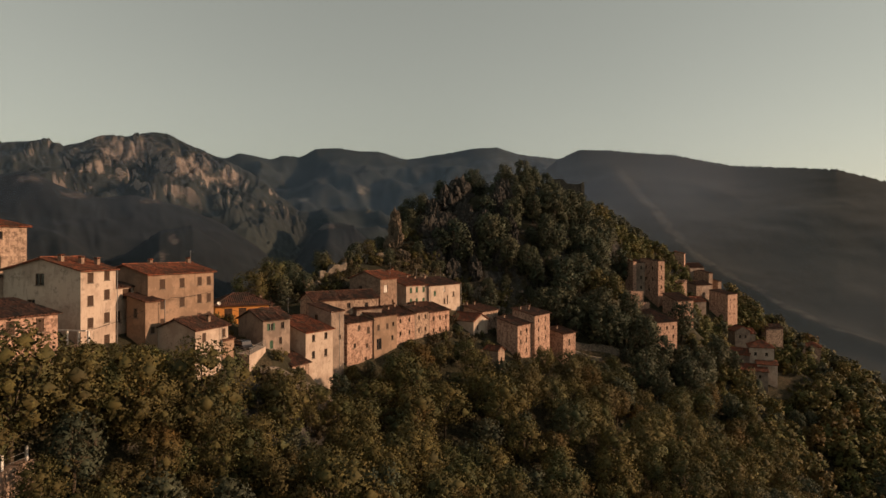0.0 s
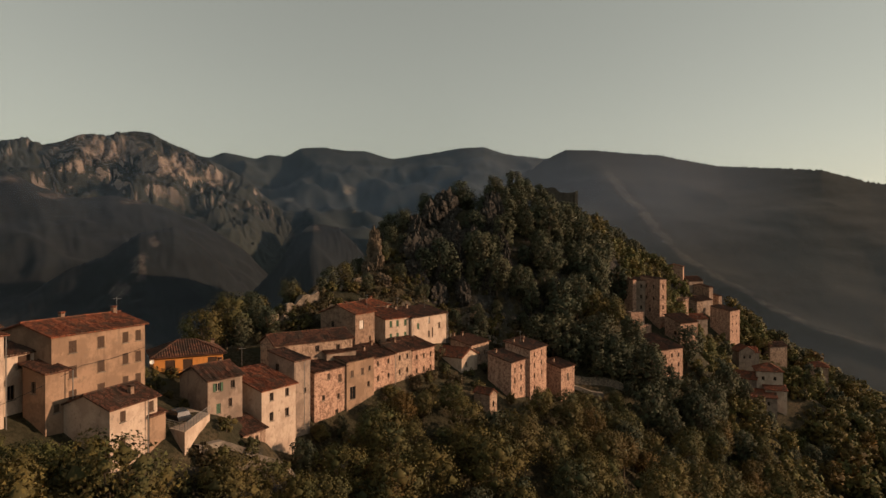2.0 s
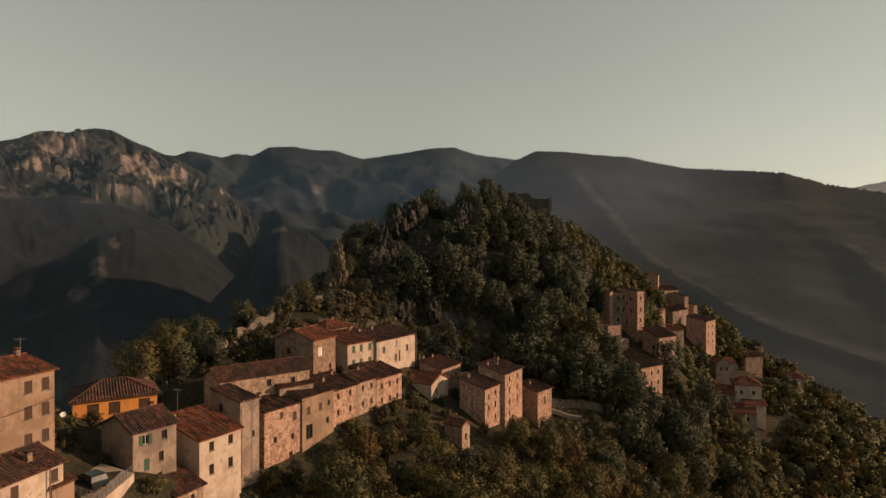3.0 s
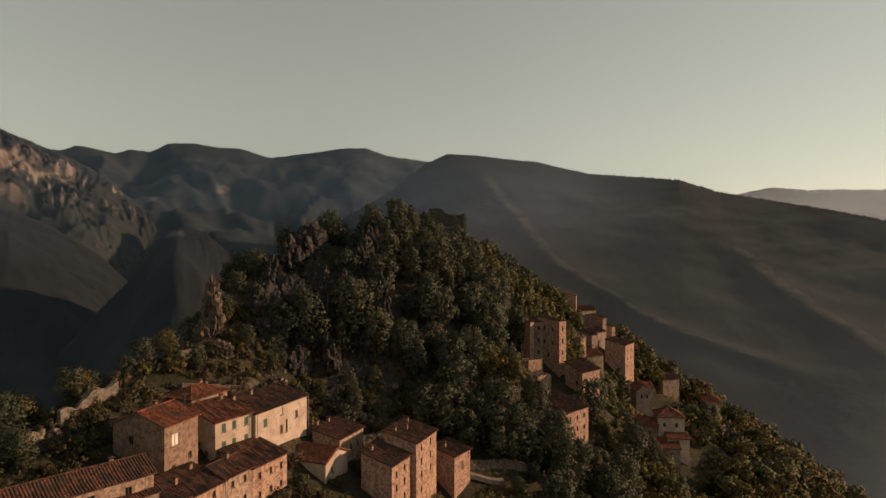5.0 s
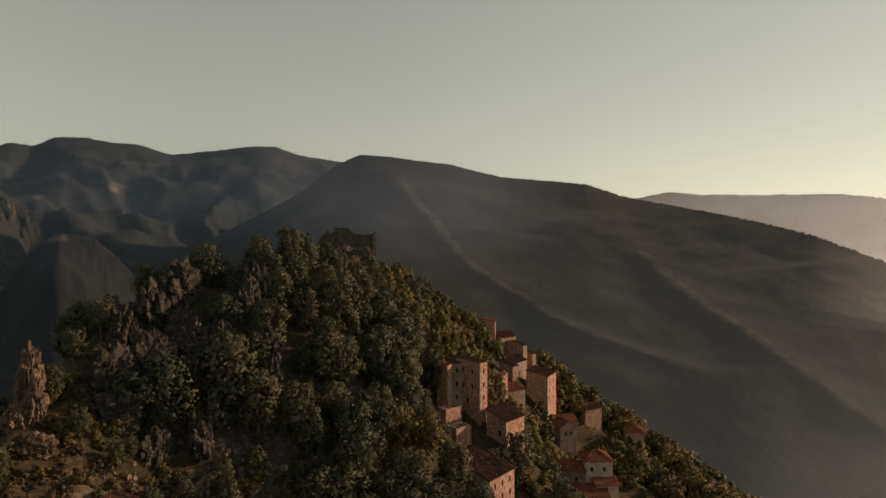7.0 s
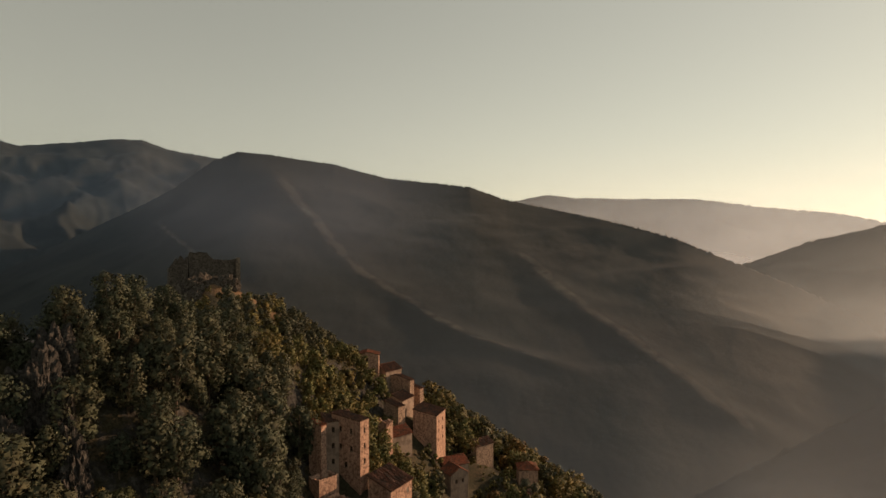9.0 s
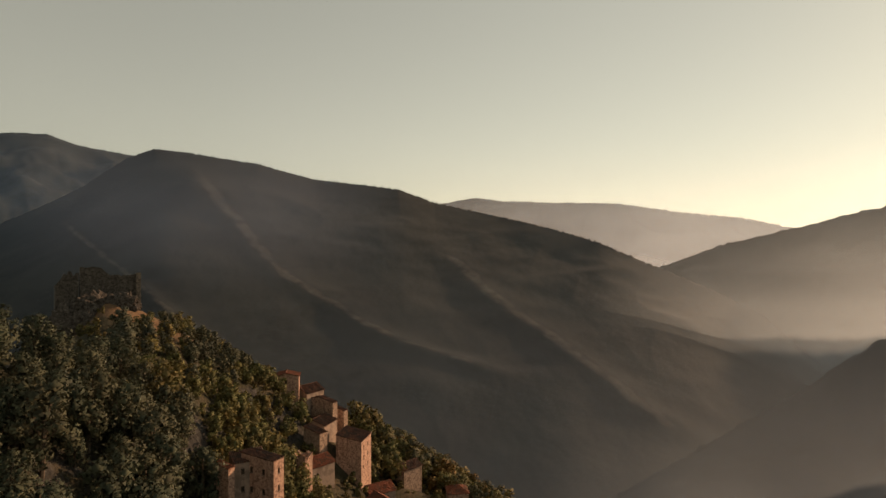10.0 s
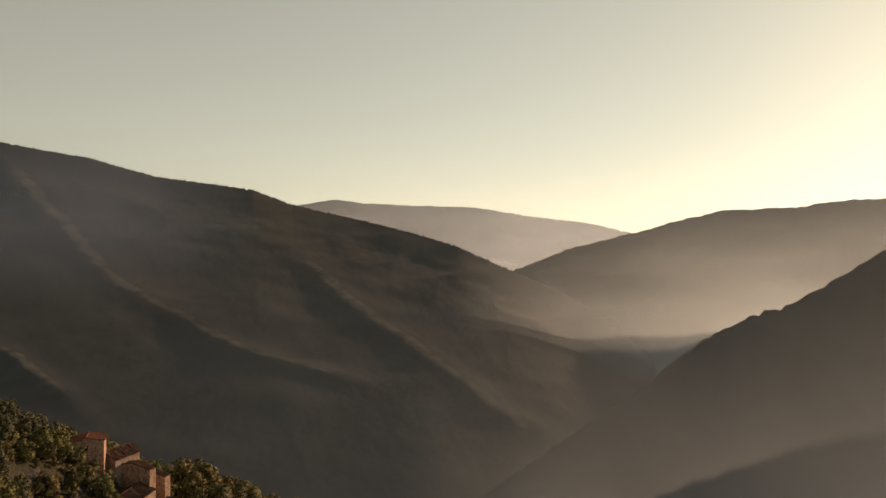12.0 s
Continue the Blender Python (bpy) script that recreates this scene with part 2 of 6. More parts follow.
GLASS.node_tree.nodes["Principled BSDF"].inputs["Specular IOR Level"].default_value = 0.5
METAL = plain("weathered_zinc", (0.3, 0.29, 0.28), 0.45, 0.7)
BARK = plain("bark", (0.09, 0.07, 0.05), 0.95)
EARTH = earth("leaf_litter_and_dry_grass")
LEAF_GREEN = leaves("mixed_green_leaves", [(0.043, 0.052, 0.025), (0.064, 0.066, 0.027), (0.096, 0.076, 0.027), (0.066, 0.064, 0.028), (0.043, 0.053, 0.029)])
LEAF_DARK = leaves("dark_evergreen_leaves", [(0.04, 0.05, 0.036), (0.054, 0.064, 0.043), (0.068, 0.07, 0.044), (0.048, 0.056, 0.043)], 0.25, 1.8)
LEAF_AUTUMN = leaves("autumn_leaves", [(0.085, 0.06, 0.022), (0.07, 0.058, 0.024), (0.11, 0.066, 0.02), (0.064, 0.052, 0.024)])
LEAF_GOLD = leaves("yellow_green_leaves", [(0.1, 0.1, 0.036), (0.085, 0.088, 0.036), (0.13, 0.1, 0.034), (0.075, 0.08, 0.04)])
BROWNSTONE = rubble("brown_rubble_stone", (0.31, 0.205, 0.145), (0.2, 0.13, 0.095), (0.25, 0.17, 0.125), 2.4)
LEAF_SCRUB = leaves("dry_scrub_leaves", [(0.06, 0.05, 0.03), (0.05, 0.048, 0.028), (0.07, 0.052, 0.032), (0.045, 0.042, 0.026)])
# Limestone of the rock face, its colour lowered for the shade lying there.
SHADEROCK = rubble("limestone", (0.088, 0.081, 0.073), (0.022, 0.021, 0.02), (0.045, 0.041, 0.037), 0.9)
# The same limestone for the spire, with warm sunlight put into the colour.
SUNROCK = rubble("sun_toned_limestone", (0.2, 0.15, 0.105), (0.06, 0.048, 0.037), (0.12, 0.092, 0.066), 0.9)
LANE = plaster("worn_lane", (0.2, 0.17, 0.14), (0.13, 0.11, 0.09), (0.16, 0.14, 0.12))
DRYSTONE = rubble("lichen_dry_stone", (0.24, 0.195, 0.155), (0.1, 0.083, 0.067), (0.16, 0.13, 0.1), 2.0)


# ---- building blocks ----
class Shape:
    """Collects corners and faces of one mesh."""

    def __init__(self):
        self.v, self.f = [], []

    def face(self, *corners):
        i = len(self.v)
        self.v += [tuple(c) for c in corners]
        self.f.append(tuple(range(i, i + len(corners))))

    def box(self, x0, y0, z0, x1, y1, z1):
        i = len(self.v)
        self.v += [(x, y, z) for z in (z0, z1) for x, y in ((x0, y0), (x1, y0), (x1, y1), (x0, y1))]
        self.f += [tuple(i + k for k in q) for q in ((3, 2, 1, 0), (4, 5, 6, 7), (0, 1, 5, 4), (1, 2, 6, 5), (2, 3, 7, 6), (3, 0, 4, 7))]

    def bar(self, a, b, r, sides=5):
        a, b = Vector(a), Vector(b)
        way = (b - a).normalized()
        s = way.orthogonal().normalized()
        t = way.cross(s)
        i = len(self.v)
        for p in (a, b):
            self.v += [tuple(p + r * (math.cos(k * math.tau / sides) * s + math.sin(k * math.tau / sides) * t)) for k in range(sides)]
        self.f += [(i + k, i + (k + 1) % sides, i + sides + (k + 1) % sides, i + sides + k) for k in range(sides)]
        self.f += [tuple(i + k for k in reversed(range(sides))), tuple(i + sides + k for k in range(sides))]

    def mesh(self, name, mat, smooth=False):
        me = bpy.data.meshes.new(name)
        me.from_pydata(self.v, [], self.f)
        me.materials.append(mat)
        if smooth:
            me.polygons.foreach_set("use_smooth", [True] * len(me.polygons))
        me.update()
        return me


def part(name, data, parent, at=None, label=""):
    ob = new(name, data)
    ob.parent = parent
    if at is not None:
        ob.matrix_basis = at
    return tagged(ob, label)


def thing(name, at, label, category, group="", kind="", data=None):
    ob = new(name, data)
    ob.matrix_basis = at
    return tagged(ob, label, category, group, kind)


# ---- the lie of the land ----
# Crest of the spur: x, y, height, fall per metre on the valley side (0-17 m, 17-29 m, beyond), fall on the back side
CREST = [
    (-118, -190, 50, .55, .9, .55, .8), (-84, -70, 44, .55, .9, .55, .8), (-68, 0, 40, .55, 1.15, .44, .9), (-64, 40, 37, .55, 1.15, .44, .9),
    (-60, 70, 33.5, .5, 1.1, .46, .9), (-53, 98, 42, .6, .8, .6, .8), (-47, 118, 46, .65, .7, .62, .9), (-41, 135, 53, 1.15, 1., .8, 1.2),
    (-40, 151, 62.5, 1.25, 1.2, .9, 1.2), (-26, 157, 66, 1.2, 1.3, .9, 1.2), (-9, 167, 68, 1.35, 1.3, .9, 1.2), (5, 205, 64, .55, 1.15, .95, 1.),
    (8, 254, 72, .6, .75, .72, 1.), (25, 290, 56, .6, .7, .68, .9), (60, 350, 22, .7, .7, .6, .8), (130, 460, -60, .6, .6, .5, .7),
]
_line = []
for a, b in zip(CREST, CREST[1:]):
    n = max(2, int(math.dist(a[:2], b[:2]) / 5))
    for k in range(n):
        q = [u + (w - u) * k / n for u, w in zip(a, b)]
        d = Vector((b[0] - a[0], b[1] - a[1])).normalized()
        _line.append((*q, d.x, d.y))
_line = np.array(_line)


def rough_height(x, y):
    """Height of the ground without its unevenness: the highest of the slopes that fall from the crest."""
    dx, dy = x - _line[:, 0], y - _line[:, 1]
    d = np.hypot(dx, dy) + 1e-6
    side = (dx * _line[:, 8] - dy * _line[:, 7]) / d          # 1 on the valley side, -1 behind
    east = _line[:, 3] * np.minimum(d, 17) + _line[:, 4] * np.clip(d - 17, 0, 12) + _line[:, 5] * np.clip(d - 29, 0, 150) + 0.4 * np.maximum(d - 179, 0)
    west = _line[:, 6] * np.minimum(d, 180) + 0.4 * np.maximum(d - 180, 0)
    k = np.clip(side * 1.5 * 0.5 + 0.5, 0, 1)
    return float((_line[:, 2] - (east * k + west * (1 - k))).max())


# Terraces cut for the houses: x, y, height, reach
TERRACES = np.array([(-42.3, 42.2, 26, 4), (-39.8, 48, 24.2, 4), (38, 148, 11, 9), (47, 173, 20, 9), (60, 251, 36.5, 9), (63, 232, 23, 9),
                     (70, 246, 26, 9), (76, 234, 14.5, 9), (82, 230, 5, 9), (75, 214, 6.5, 9), (73, 190, 3.5, 9), (65, 193, 1.5, 9),
                     (70, 184, -3, 9), (96, 243, 6, 9), (106, 231, 0, 9), (106, 217, -8, 9), (58, 222, 19, 9), (33, 181, 29, 9),
                     (50, 206, 27, 9), (88, 240, 7, 9), (54, 190, 14, 9), (61, 228, 14, 8), (66, 238, 18, 8),
                     (70, 247, 24, 8), (82, 236, 2, 8), (76, 224, 2, 8), (68, 210, 9, 8), (31, 177, 20, 6), (29, 182, 23, 6), (36, 170, 20, 8), (60, 214, 15, 8)], dtype=float)
_lift = np.array([z - rough_height(x, y) for x, y, z, _ in TERRACES])


def ground_z(x, y):
    w = np.exp(-((x - TERRACES[:, 0]) ** 2 + (y - TERRACES[:, 1]) ** 2) / TERRACES[:, 3] ** 2)
    z = rough_height(x, y) + float((w * _lift).sum() / (w.sum() + 0.04))
    floor = -265 + 0.02 * (abs(x) + abs(y)) * 0.3
    z = max(z, floor + 12 * noise.noise((x * 0.004, y * 0.004, 3)))
    return z + 1.6 * noise.fractal((x * 0.03, y * 0.03, 7), 0.9, 2.1, 4)


def spread(lo, hi, fine_lo, fine_hi, step, grow):
    out = list(np.arange(fine_lo, fine_hi + 1e-6, step))
    s = step
    while out[-1] < hi:
        s *= grow
        out.append(min(out[-1] + s, hi))
    s = step
    while out[0] > lo:
        s *= grow
        out.insert(0, max(out[0] - s, lo))
    return out


def sheet():
    xs, ys = spread(-5000, 5000, -140, 170, 3.2, 1.13), spread(-5000, 5000, -20, 330, 3.2, 1.13)
    g = Shape()
    g.v = [(x, y, ground_z(x, y)) for y in ys for x in xs]
    w = len(xs)
    g.f = [(j * w + i, j * w + i + 1, (j + 1) * w + i + 1, (j + 1) * w + i) for j in range(len(ys) - 1) for i in range(w - 1)]
    return tagged(new("ground", g.mesh("ground", EARTH, True)), "steep hillside of dry grass, leaf litter and earth", "ground", kind="structure")


sheet()


# ---- far mountains ----
def ridge(eye, line, far, near, foot, rough, mat, label, seed, columns=260, rows=46, crag=0.0, power=1.0, treeline=4.0, spurs=(), gully=0.0, deep_cut=0.6, bare=()):
    """A mountain side that falls from its skyline (bearing and rise in degrees seen from eye) to its foot."""
    az0, az1 = line[0][0], line[-1][0]
    az = np.linspace(az0, az1, columns)
    el = np.interp(az, [p[0] for p in line], [p[1] for p in line])
    rng = np.interp(az, np.linspace(az0, az1, len(far)), far)
    low = np.interp(az, np.linspace(az0, az1, len(near)), near)
    wide = max(5, columns // 14)
    bell = np.exp(-np.linspace(-2, 2, 2 * wide + 1) ** 2)
    calm = lambda q: np.convolve(np.pad(q, wide, mode="edge"), bell / bell.sum(), mode="valid")  # noqa: E731
    rng, low, calm_el = calm(rng), calm(low), calm(el)
    s, bald = Shape(), []
    for j in range(-5, rows + 1):
        for i in range(columns):
            a = radians(az[i])
            top = eye[2] + rng[i] * math.tan(radians(el[i]))
            if j < 0:
                r, z = rng[i] - 90 * j, top + 70 * j
            else:
                k = j / rows
                calm_top = eye[2] + rng[i] * math.tan(radians(calm_el[i]))
                top = calm_top + (top - calm_top) * math.exp(-9 * k)
                r = rng[i] + (low[i] - rng[i]) * k
                z = top + (foot - top) * k ** power
            x, y = eye[0] + r * math.sin(a), eye[1] + r * math.cos(a)
            body = min(1, max(0, j) / rows * 5) * (1 - max(0, j) / rows * 0.5)
            q = Vector((x * 0.0022, y * 0.0022, seed))
            z += body * rough * (noise.ridged_multi_fractal(q, 1.1, 2.1, 3, 0.9, 2.0) - 1.1)
            if gully and j > 0:           # ravines that run down the slope, and lesser folds
                u = az[i] * 0.11 + 0.5 * noise.noise((az[i] * 0.06, r * 0.0012, seed + 2))
                z += body * gully * deep_cut * (noise.ridged_multi_fractal(Vector((u, r * 0.00025, seed)), 1.0, 2.2, 4, 0.9, 2.0) - 1.0)
                z += body * gully * 0.35 * noise.fractal(Vector((x * 0.006, y * 0.006, seed + 9)), 0.8, 2.1, 4)
            if crag and j >= 0:
                c = noise.turbulence(Vector((az[i] * 1.1 + 2.2 * noise.noise((az[i] * 0.35, j * 0.09, seed)), j * 0.16, seed + 5)), 6, True)
                z += crag * (c - 0.5) * (0.35 if j == 0 else 1.0) * (1 - 0.9 * j / rows)
            if j <= 0:
                z += treeline * (noise.noise(Vector((az[i] * 6, 0, seed))) + 0.7 * noise.noise(Vector((az[i] * 15, 4, seed))))
            rise, open_ground = math.degrees(math.atan2(z - eye[2], r)), 0.0
            if j > 0:
                for path, high, wide in spurs:
                    if path[-1][1] < rise + 1 and rise < path[0][1] + 1:
                        off = az[i] - np.interp(-rise, [-p[1] for p in path], [p[0] for p in path]) + 0.5 * noise.noise((rise * 0.8, 1, seed))
                        ends = min(1, max(0, (path[0][1] + 1 - rise) / 2), max(0, (rise - path[-1][1] + 1) / 2))
                        z += high * ends * math.exp(-(off / wide / 2.2) ** 2) * min(1, j / rows * 8)
                        open_ground = max(open_ground, ends * math.exp(-((off - 0.25) / wide) ** 2))
            for at, up, across, tall in bare:
                open_ground = max(open_ground, 0.95 * math.exp(-((az[i] - at) / across) ** 2 - ((rise - up) / tall) ** 2))
            bald.append(open_ground)
            s.v.append((x, y, z))
    w = columns
    s.f = [(j * w + i, j * w + i + 1, (j + 1) * w + i + 1, (j + 1) * w + i) for j in range(rows + 5) for i in range(w - 1)]
    me = s.mesh("mountain", mat, True)
    me.attributes.new("bald", "FLOAT", "POINT").data.foreach_set("value", bald)
    return tagged(new("mountain", me), label, "mountain", kind="structure")


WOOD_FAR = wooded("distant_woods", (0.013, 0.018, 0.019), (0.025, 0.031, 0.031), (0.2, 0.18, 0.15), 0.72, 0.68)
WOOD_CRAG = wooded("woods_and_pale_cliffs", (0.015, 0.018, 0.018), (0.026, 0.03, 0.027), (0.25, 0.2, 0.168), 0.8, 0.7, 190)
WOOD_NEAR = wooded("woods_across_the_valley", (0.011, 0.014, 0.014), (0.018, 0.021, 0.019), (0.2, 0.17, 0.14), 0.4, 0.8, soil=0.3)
# Foothill woods with the low valley's shade put into darker, bluer colours.
WOOD_SHADED = wooded("shaded_valley_woods", (0.007, 0.009, 0.011), (0.012, 0.015, 0.017), (0.1, 0.085, 0.075), 0.35, 0.74)
WOOD_KNOLL = wooded("woods_with_rock_patches", (0.017, 0.021, 0.019), (0.03, 0.034, 0.028), (0.2, 0.17, 0.14), 0.78)
EYE_A, EYE_B, EYE_C = (0, -47, 46.5), (9, 54, 82), (25, 77, 92)
ridge(EYE_A, [(-60, 7.2), (-53.4, 6.8), (-49.6, 7.45), (-45.6, 7.98), (-43.0, 8.4), (-41.5, 8.15), (-40.3, 8.47), (-38.5, 9.2), (-37.1, 9.23), (-35.2, 9.75), (-33.9, 9.67),
              (-32.5, 8.96), (-30.7, 8.25), (-29.3, 7.74), (-26.9, 6.56), (-24.5, 4.62), (-21.5, 2.11), (-17.4, -0.47)],
      [3700, 3770, 3600, 3300], [1900, 2000, 2100], -200, 150, WOOD_CRAG, "rocky limestone peak above wooded slopes", 11, 420, 90, crag=52, gully=70,
      bare=[(-37.5, 8.2, 5.0, 1.8), (-32.5, 7.0, 4.0, 1.5), (-29.0, 6.0, 2.0, 1.0)])
ridge(EYE_A, [(-75, 6), (-45, 7), (-33.9, 7.93), (-29.3, 7.84), (-28.1, 8.34), (-25.5, 7.91), (-24.5, 8.29), (-23.0, 8.19), (-21.5, 9.0), (-19.5, 9.1), (-17.4, 8.85), (-15.9, 8.88),
              (-13.3, 8.19), (-10.4, 8.62), (-6.9, 9.22), (-4.9, 9.3), (-2.8, 8.6), (0.6, 8.17), (2.3, 7.97), (6.3, 7.09)],
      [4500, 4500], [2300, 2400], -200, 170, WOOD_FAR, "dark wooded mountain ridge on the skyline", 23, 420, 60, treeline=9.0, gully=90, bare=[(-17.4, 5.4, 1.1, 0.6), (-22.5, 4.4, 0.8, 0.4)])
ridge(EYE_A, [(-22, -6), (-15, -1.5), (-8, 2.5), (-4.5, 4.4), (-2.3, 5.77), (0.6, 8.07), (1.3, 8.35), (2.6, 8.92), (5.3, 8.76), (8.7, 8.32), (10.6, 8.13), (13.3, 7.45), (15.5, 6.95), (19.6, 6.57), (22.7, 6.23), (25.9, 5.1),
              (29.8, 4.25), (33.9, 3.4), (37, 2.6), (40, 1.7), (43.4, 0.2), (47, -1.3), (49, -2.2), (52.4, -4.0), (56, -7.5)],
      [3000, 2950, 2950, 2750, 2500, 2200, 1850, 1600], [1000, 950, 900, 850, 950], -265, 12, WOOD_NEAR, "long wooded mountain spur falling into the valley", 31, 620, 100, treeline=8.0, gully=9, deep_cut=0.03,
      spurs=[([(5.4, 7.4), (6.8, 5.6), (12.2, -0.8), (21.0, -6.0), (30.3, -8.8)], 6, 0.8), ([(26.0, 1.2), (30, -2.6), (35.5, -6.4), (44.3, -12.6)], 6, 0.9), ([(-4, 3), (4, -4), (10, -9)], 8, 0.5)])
ridge(EYE_C, [(15, 3), (21.1, 3.42), (27.4, 4.14), (30.6, 4.76), (32.9, 4.42), (37.1, 4.25), (43.4, 4.04), (48.6, 3.17), (53.7, 2.51), (57.6, 1.56), (63.6, 0.53), (72, 0.3)],
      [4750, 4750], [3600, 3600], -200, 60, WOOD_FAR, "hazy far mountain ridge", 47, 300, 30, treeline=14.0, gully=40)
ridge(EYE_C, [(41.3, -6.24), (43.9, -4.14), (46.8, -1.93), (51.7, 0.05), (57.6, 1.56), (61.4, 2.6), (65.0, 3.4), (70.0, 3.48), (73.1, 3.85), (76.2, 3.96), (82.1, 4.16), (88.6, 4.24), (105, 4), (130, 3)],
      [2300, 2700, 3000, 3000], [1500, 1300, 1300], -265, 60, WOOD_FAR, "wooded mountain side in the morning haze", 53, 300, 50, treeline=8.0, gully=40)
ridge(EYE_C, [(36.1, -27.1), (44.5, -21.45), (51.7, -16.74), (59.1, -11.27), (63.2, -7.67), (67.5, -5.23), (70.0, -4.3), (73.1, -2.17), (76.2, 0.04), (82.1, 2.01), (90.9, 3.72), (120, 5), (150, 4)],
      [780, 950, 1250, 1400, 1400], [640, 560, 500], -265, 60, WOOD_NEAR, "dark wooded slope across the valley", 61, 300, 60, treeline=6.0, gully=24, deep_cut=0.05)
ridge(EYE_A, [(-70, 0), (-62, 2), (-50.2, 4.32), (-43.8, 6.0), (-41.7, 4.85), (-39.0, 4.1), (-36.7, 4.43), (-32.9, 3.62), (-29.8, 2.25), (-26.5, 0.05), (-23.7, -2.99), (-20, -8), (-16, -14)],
      [2300, 2200], [1100, 1200], -240, 60, WOOD_SHADED, "wooded foothill with pale rock outcrops", 71, 340, 60, crag=7, gully=60, bare=[(-44.0, 5.2, 2.0, 0.5), (-40.5, 4.2, 2.6, 0.4), (-35.5, 3.9, 1.6, 0.4)])
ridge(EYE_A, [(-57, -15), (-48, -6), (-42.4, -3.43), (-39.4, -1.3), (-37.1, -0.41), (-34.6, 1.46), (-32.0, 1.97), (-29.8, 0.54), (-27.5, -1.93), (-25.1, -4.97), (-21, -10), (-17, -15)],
      [1500, 1500], [900, 900], -240, 60, WOOD_SHADED, "wooded knoll with a pale scree face", 83, 300, 60, crag=6, gully=40, bare=[(-34.6, -1.6, 1.0, 1.6), (-36.0, -3.2, 1.2, 1.2), (-33.4, 0.8, 0.8, 0.6)])
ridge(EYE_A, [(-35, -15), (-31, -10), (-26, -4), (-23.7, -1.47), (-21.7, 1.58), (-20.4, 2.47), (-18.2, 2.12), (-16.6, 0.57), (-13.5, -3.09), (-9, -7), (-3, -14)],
      [1250, 1250], [800, 800], -240, 60, WOOD_SHADED, "steep wooded knoll with rock faces", 91, 300, 60, crag=6, gully=34, bare=[(-20.6, 1.9, 0.9, 0.5)])


# ---- haze painted on see-through sheets across the valleys ----
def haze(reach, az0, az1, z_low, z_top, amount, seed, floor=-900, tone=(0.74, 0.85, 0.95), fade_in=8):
    """A thin curved sheet across the valley that stands in for hazy air; lit by the sun and sky like all else, it casts
    no shadow.
    """
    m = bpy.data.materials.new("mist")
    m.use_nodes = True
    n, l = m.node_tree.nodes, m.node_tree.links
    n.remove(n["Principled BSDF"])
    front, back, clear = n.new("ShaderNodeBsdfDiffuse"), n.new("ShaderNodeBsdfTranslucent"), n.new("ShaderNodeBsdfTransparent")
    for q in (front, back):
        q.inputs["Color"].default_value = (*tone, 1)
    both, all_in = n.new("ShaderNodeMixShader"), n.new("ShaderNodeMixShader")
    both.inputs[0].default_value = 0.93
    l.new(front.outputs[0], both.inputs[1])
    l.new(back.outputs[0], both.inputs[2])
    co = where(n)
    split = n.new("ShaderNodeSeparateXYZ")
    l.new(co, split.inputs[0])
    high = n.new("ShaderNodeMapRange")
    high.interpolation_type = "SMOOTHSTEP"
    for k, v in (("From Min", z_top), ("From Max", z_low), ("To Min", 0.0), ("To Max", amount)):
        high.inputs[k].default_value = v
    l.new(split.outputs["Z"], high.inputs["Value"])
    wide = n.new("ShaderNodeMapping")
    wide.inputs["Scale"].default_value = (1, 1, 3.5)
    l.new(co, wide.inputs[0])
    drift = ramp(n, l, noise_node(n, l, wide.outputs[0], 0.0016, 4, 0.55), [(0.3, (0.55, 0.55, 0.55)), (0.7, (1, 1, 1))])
    ends = n.new("ShaderNodeAttribute")
    ends.attribute_name = "ends"
    k1, k2 = n.new("ShaderNodeMath"), n.new("ShaderNodeMath")
    k1.operation = k2.operation = "MULTIPLY"
    lift = n.new("ShaderNodeMapRange")
    lift.interpolation_type = "SMOOTHSTEP"
    lift.inputs["From Min"].default_value, lift.inputs["From Max"].default_value = floor, floor + 170
    l.new(split.outputs["Z"], lift.inputs["Value"])
    k0 = n.new("ShaderNodeMath")
    k0.operation = "MULTIPLY"
    l.new(high.outputs[0], k0.inputs[0])
    l.new(lift.outputs[0], k0.inputs[1])
    l.new(k0.outputs[0], k1.inputs[0])
    l.new(drift, k1.inputs[1])
    l.new(k1.outputs[0], k2.inputs[0])
    l.new(ends.outputs["Fac"], k2.inputs[1])
    l.new(k2.outputs[0], all_in.inputs[0])
    l.new(clear.outputs[0], all_in.inputs[1])
    l.new(both.outputs[0], all_in.inputs[2])
    l.new(all_in.outputs[0], n["Material Output"].inputs["Surface"])
    s, fade = Shape(), []
    cols, rows = 60, 6
    for j in range(rows + 1):
        for i in range(cols + 1):
            u = i / cols
            a = radians(az0 + (az1 - az0) * u)
            r = reach * (1 + 0.05 * noise.noise((u * 6, j * 0.6, seed)))
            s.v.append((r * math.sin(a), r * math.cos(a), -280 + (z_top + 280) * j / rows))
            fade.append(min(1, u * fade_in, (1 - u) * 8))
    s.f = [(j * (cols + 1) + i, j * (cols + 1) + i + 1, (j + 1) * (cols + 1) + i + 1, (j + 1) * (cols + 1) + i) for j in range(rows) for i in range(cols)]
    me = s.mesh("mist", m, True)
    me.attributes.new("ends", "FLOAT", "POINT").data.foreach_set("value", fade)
    ob = tagged(new("mist", me), "thin curved sheet standing in for haze in the valley air", "mist", kind="stuff")
    ob.visible_shadow = False
    return ob


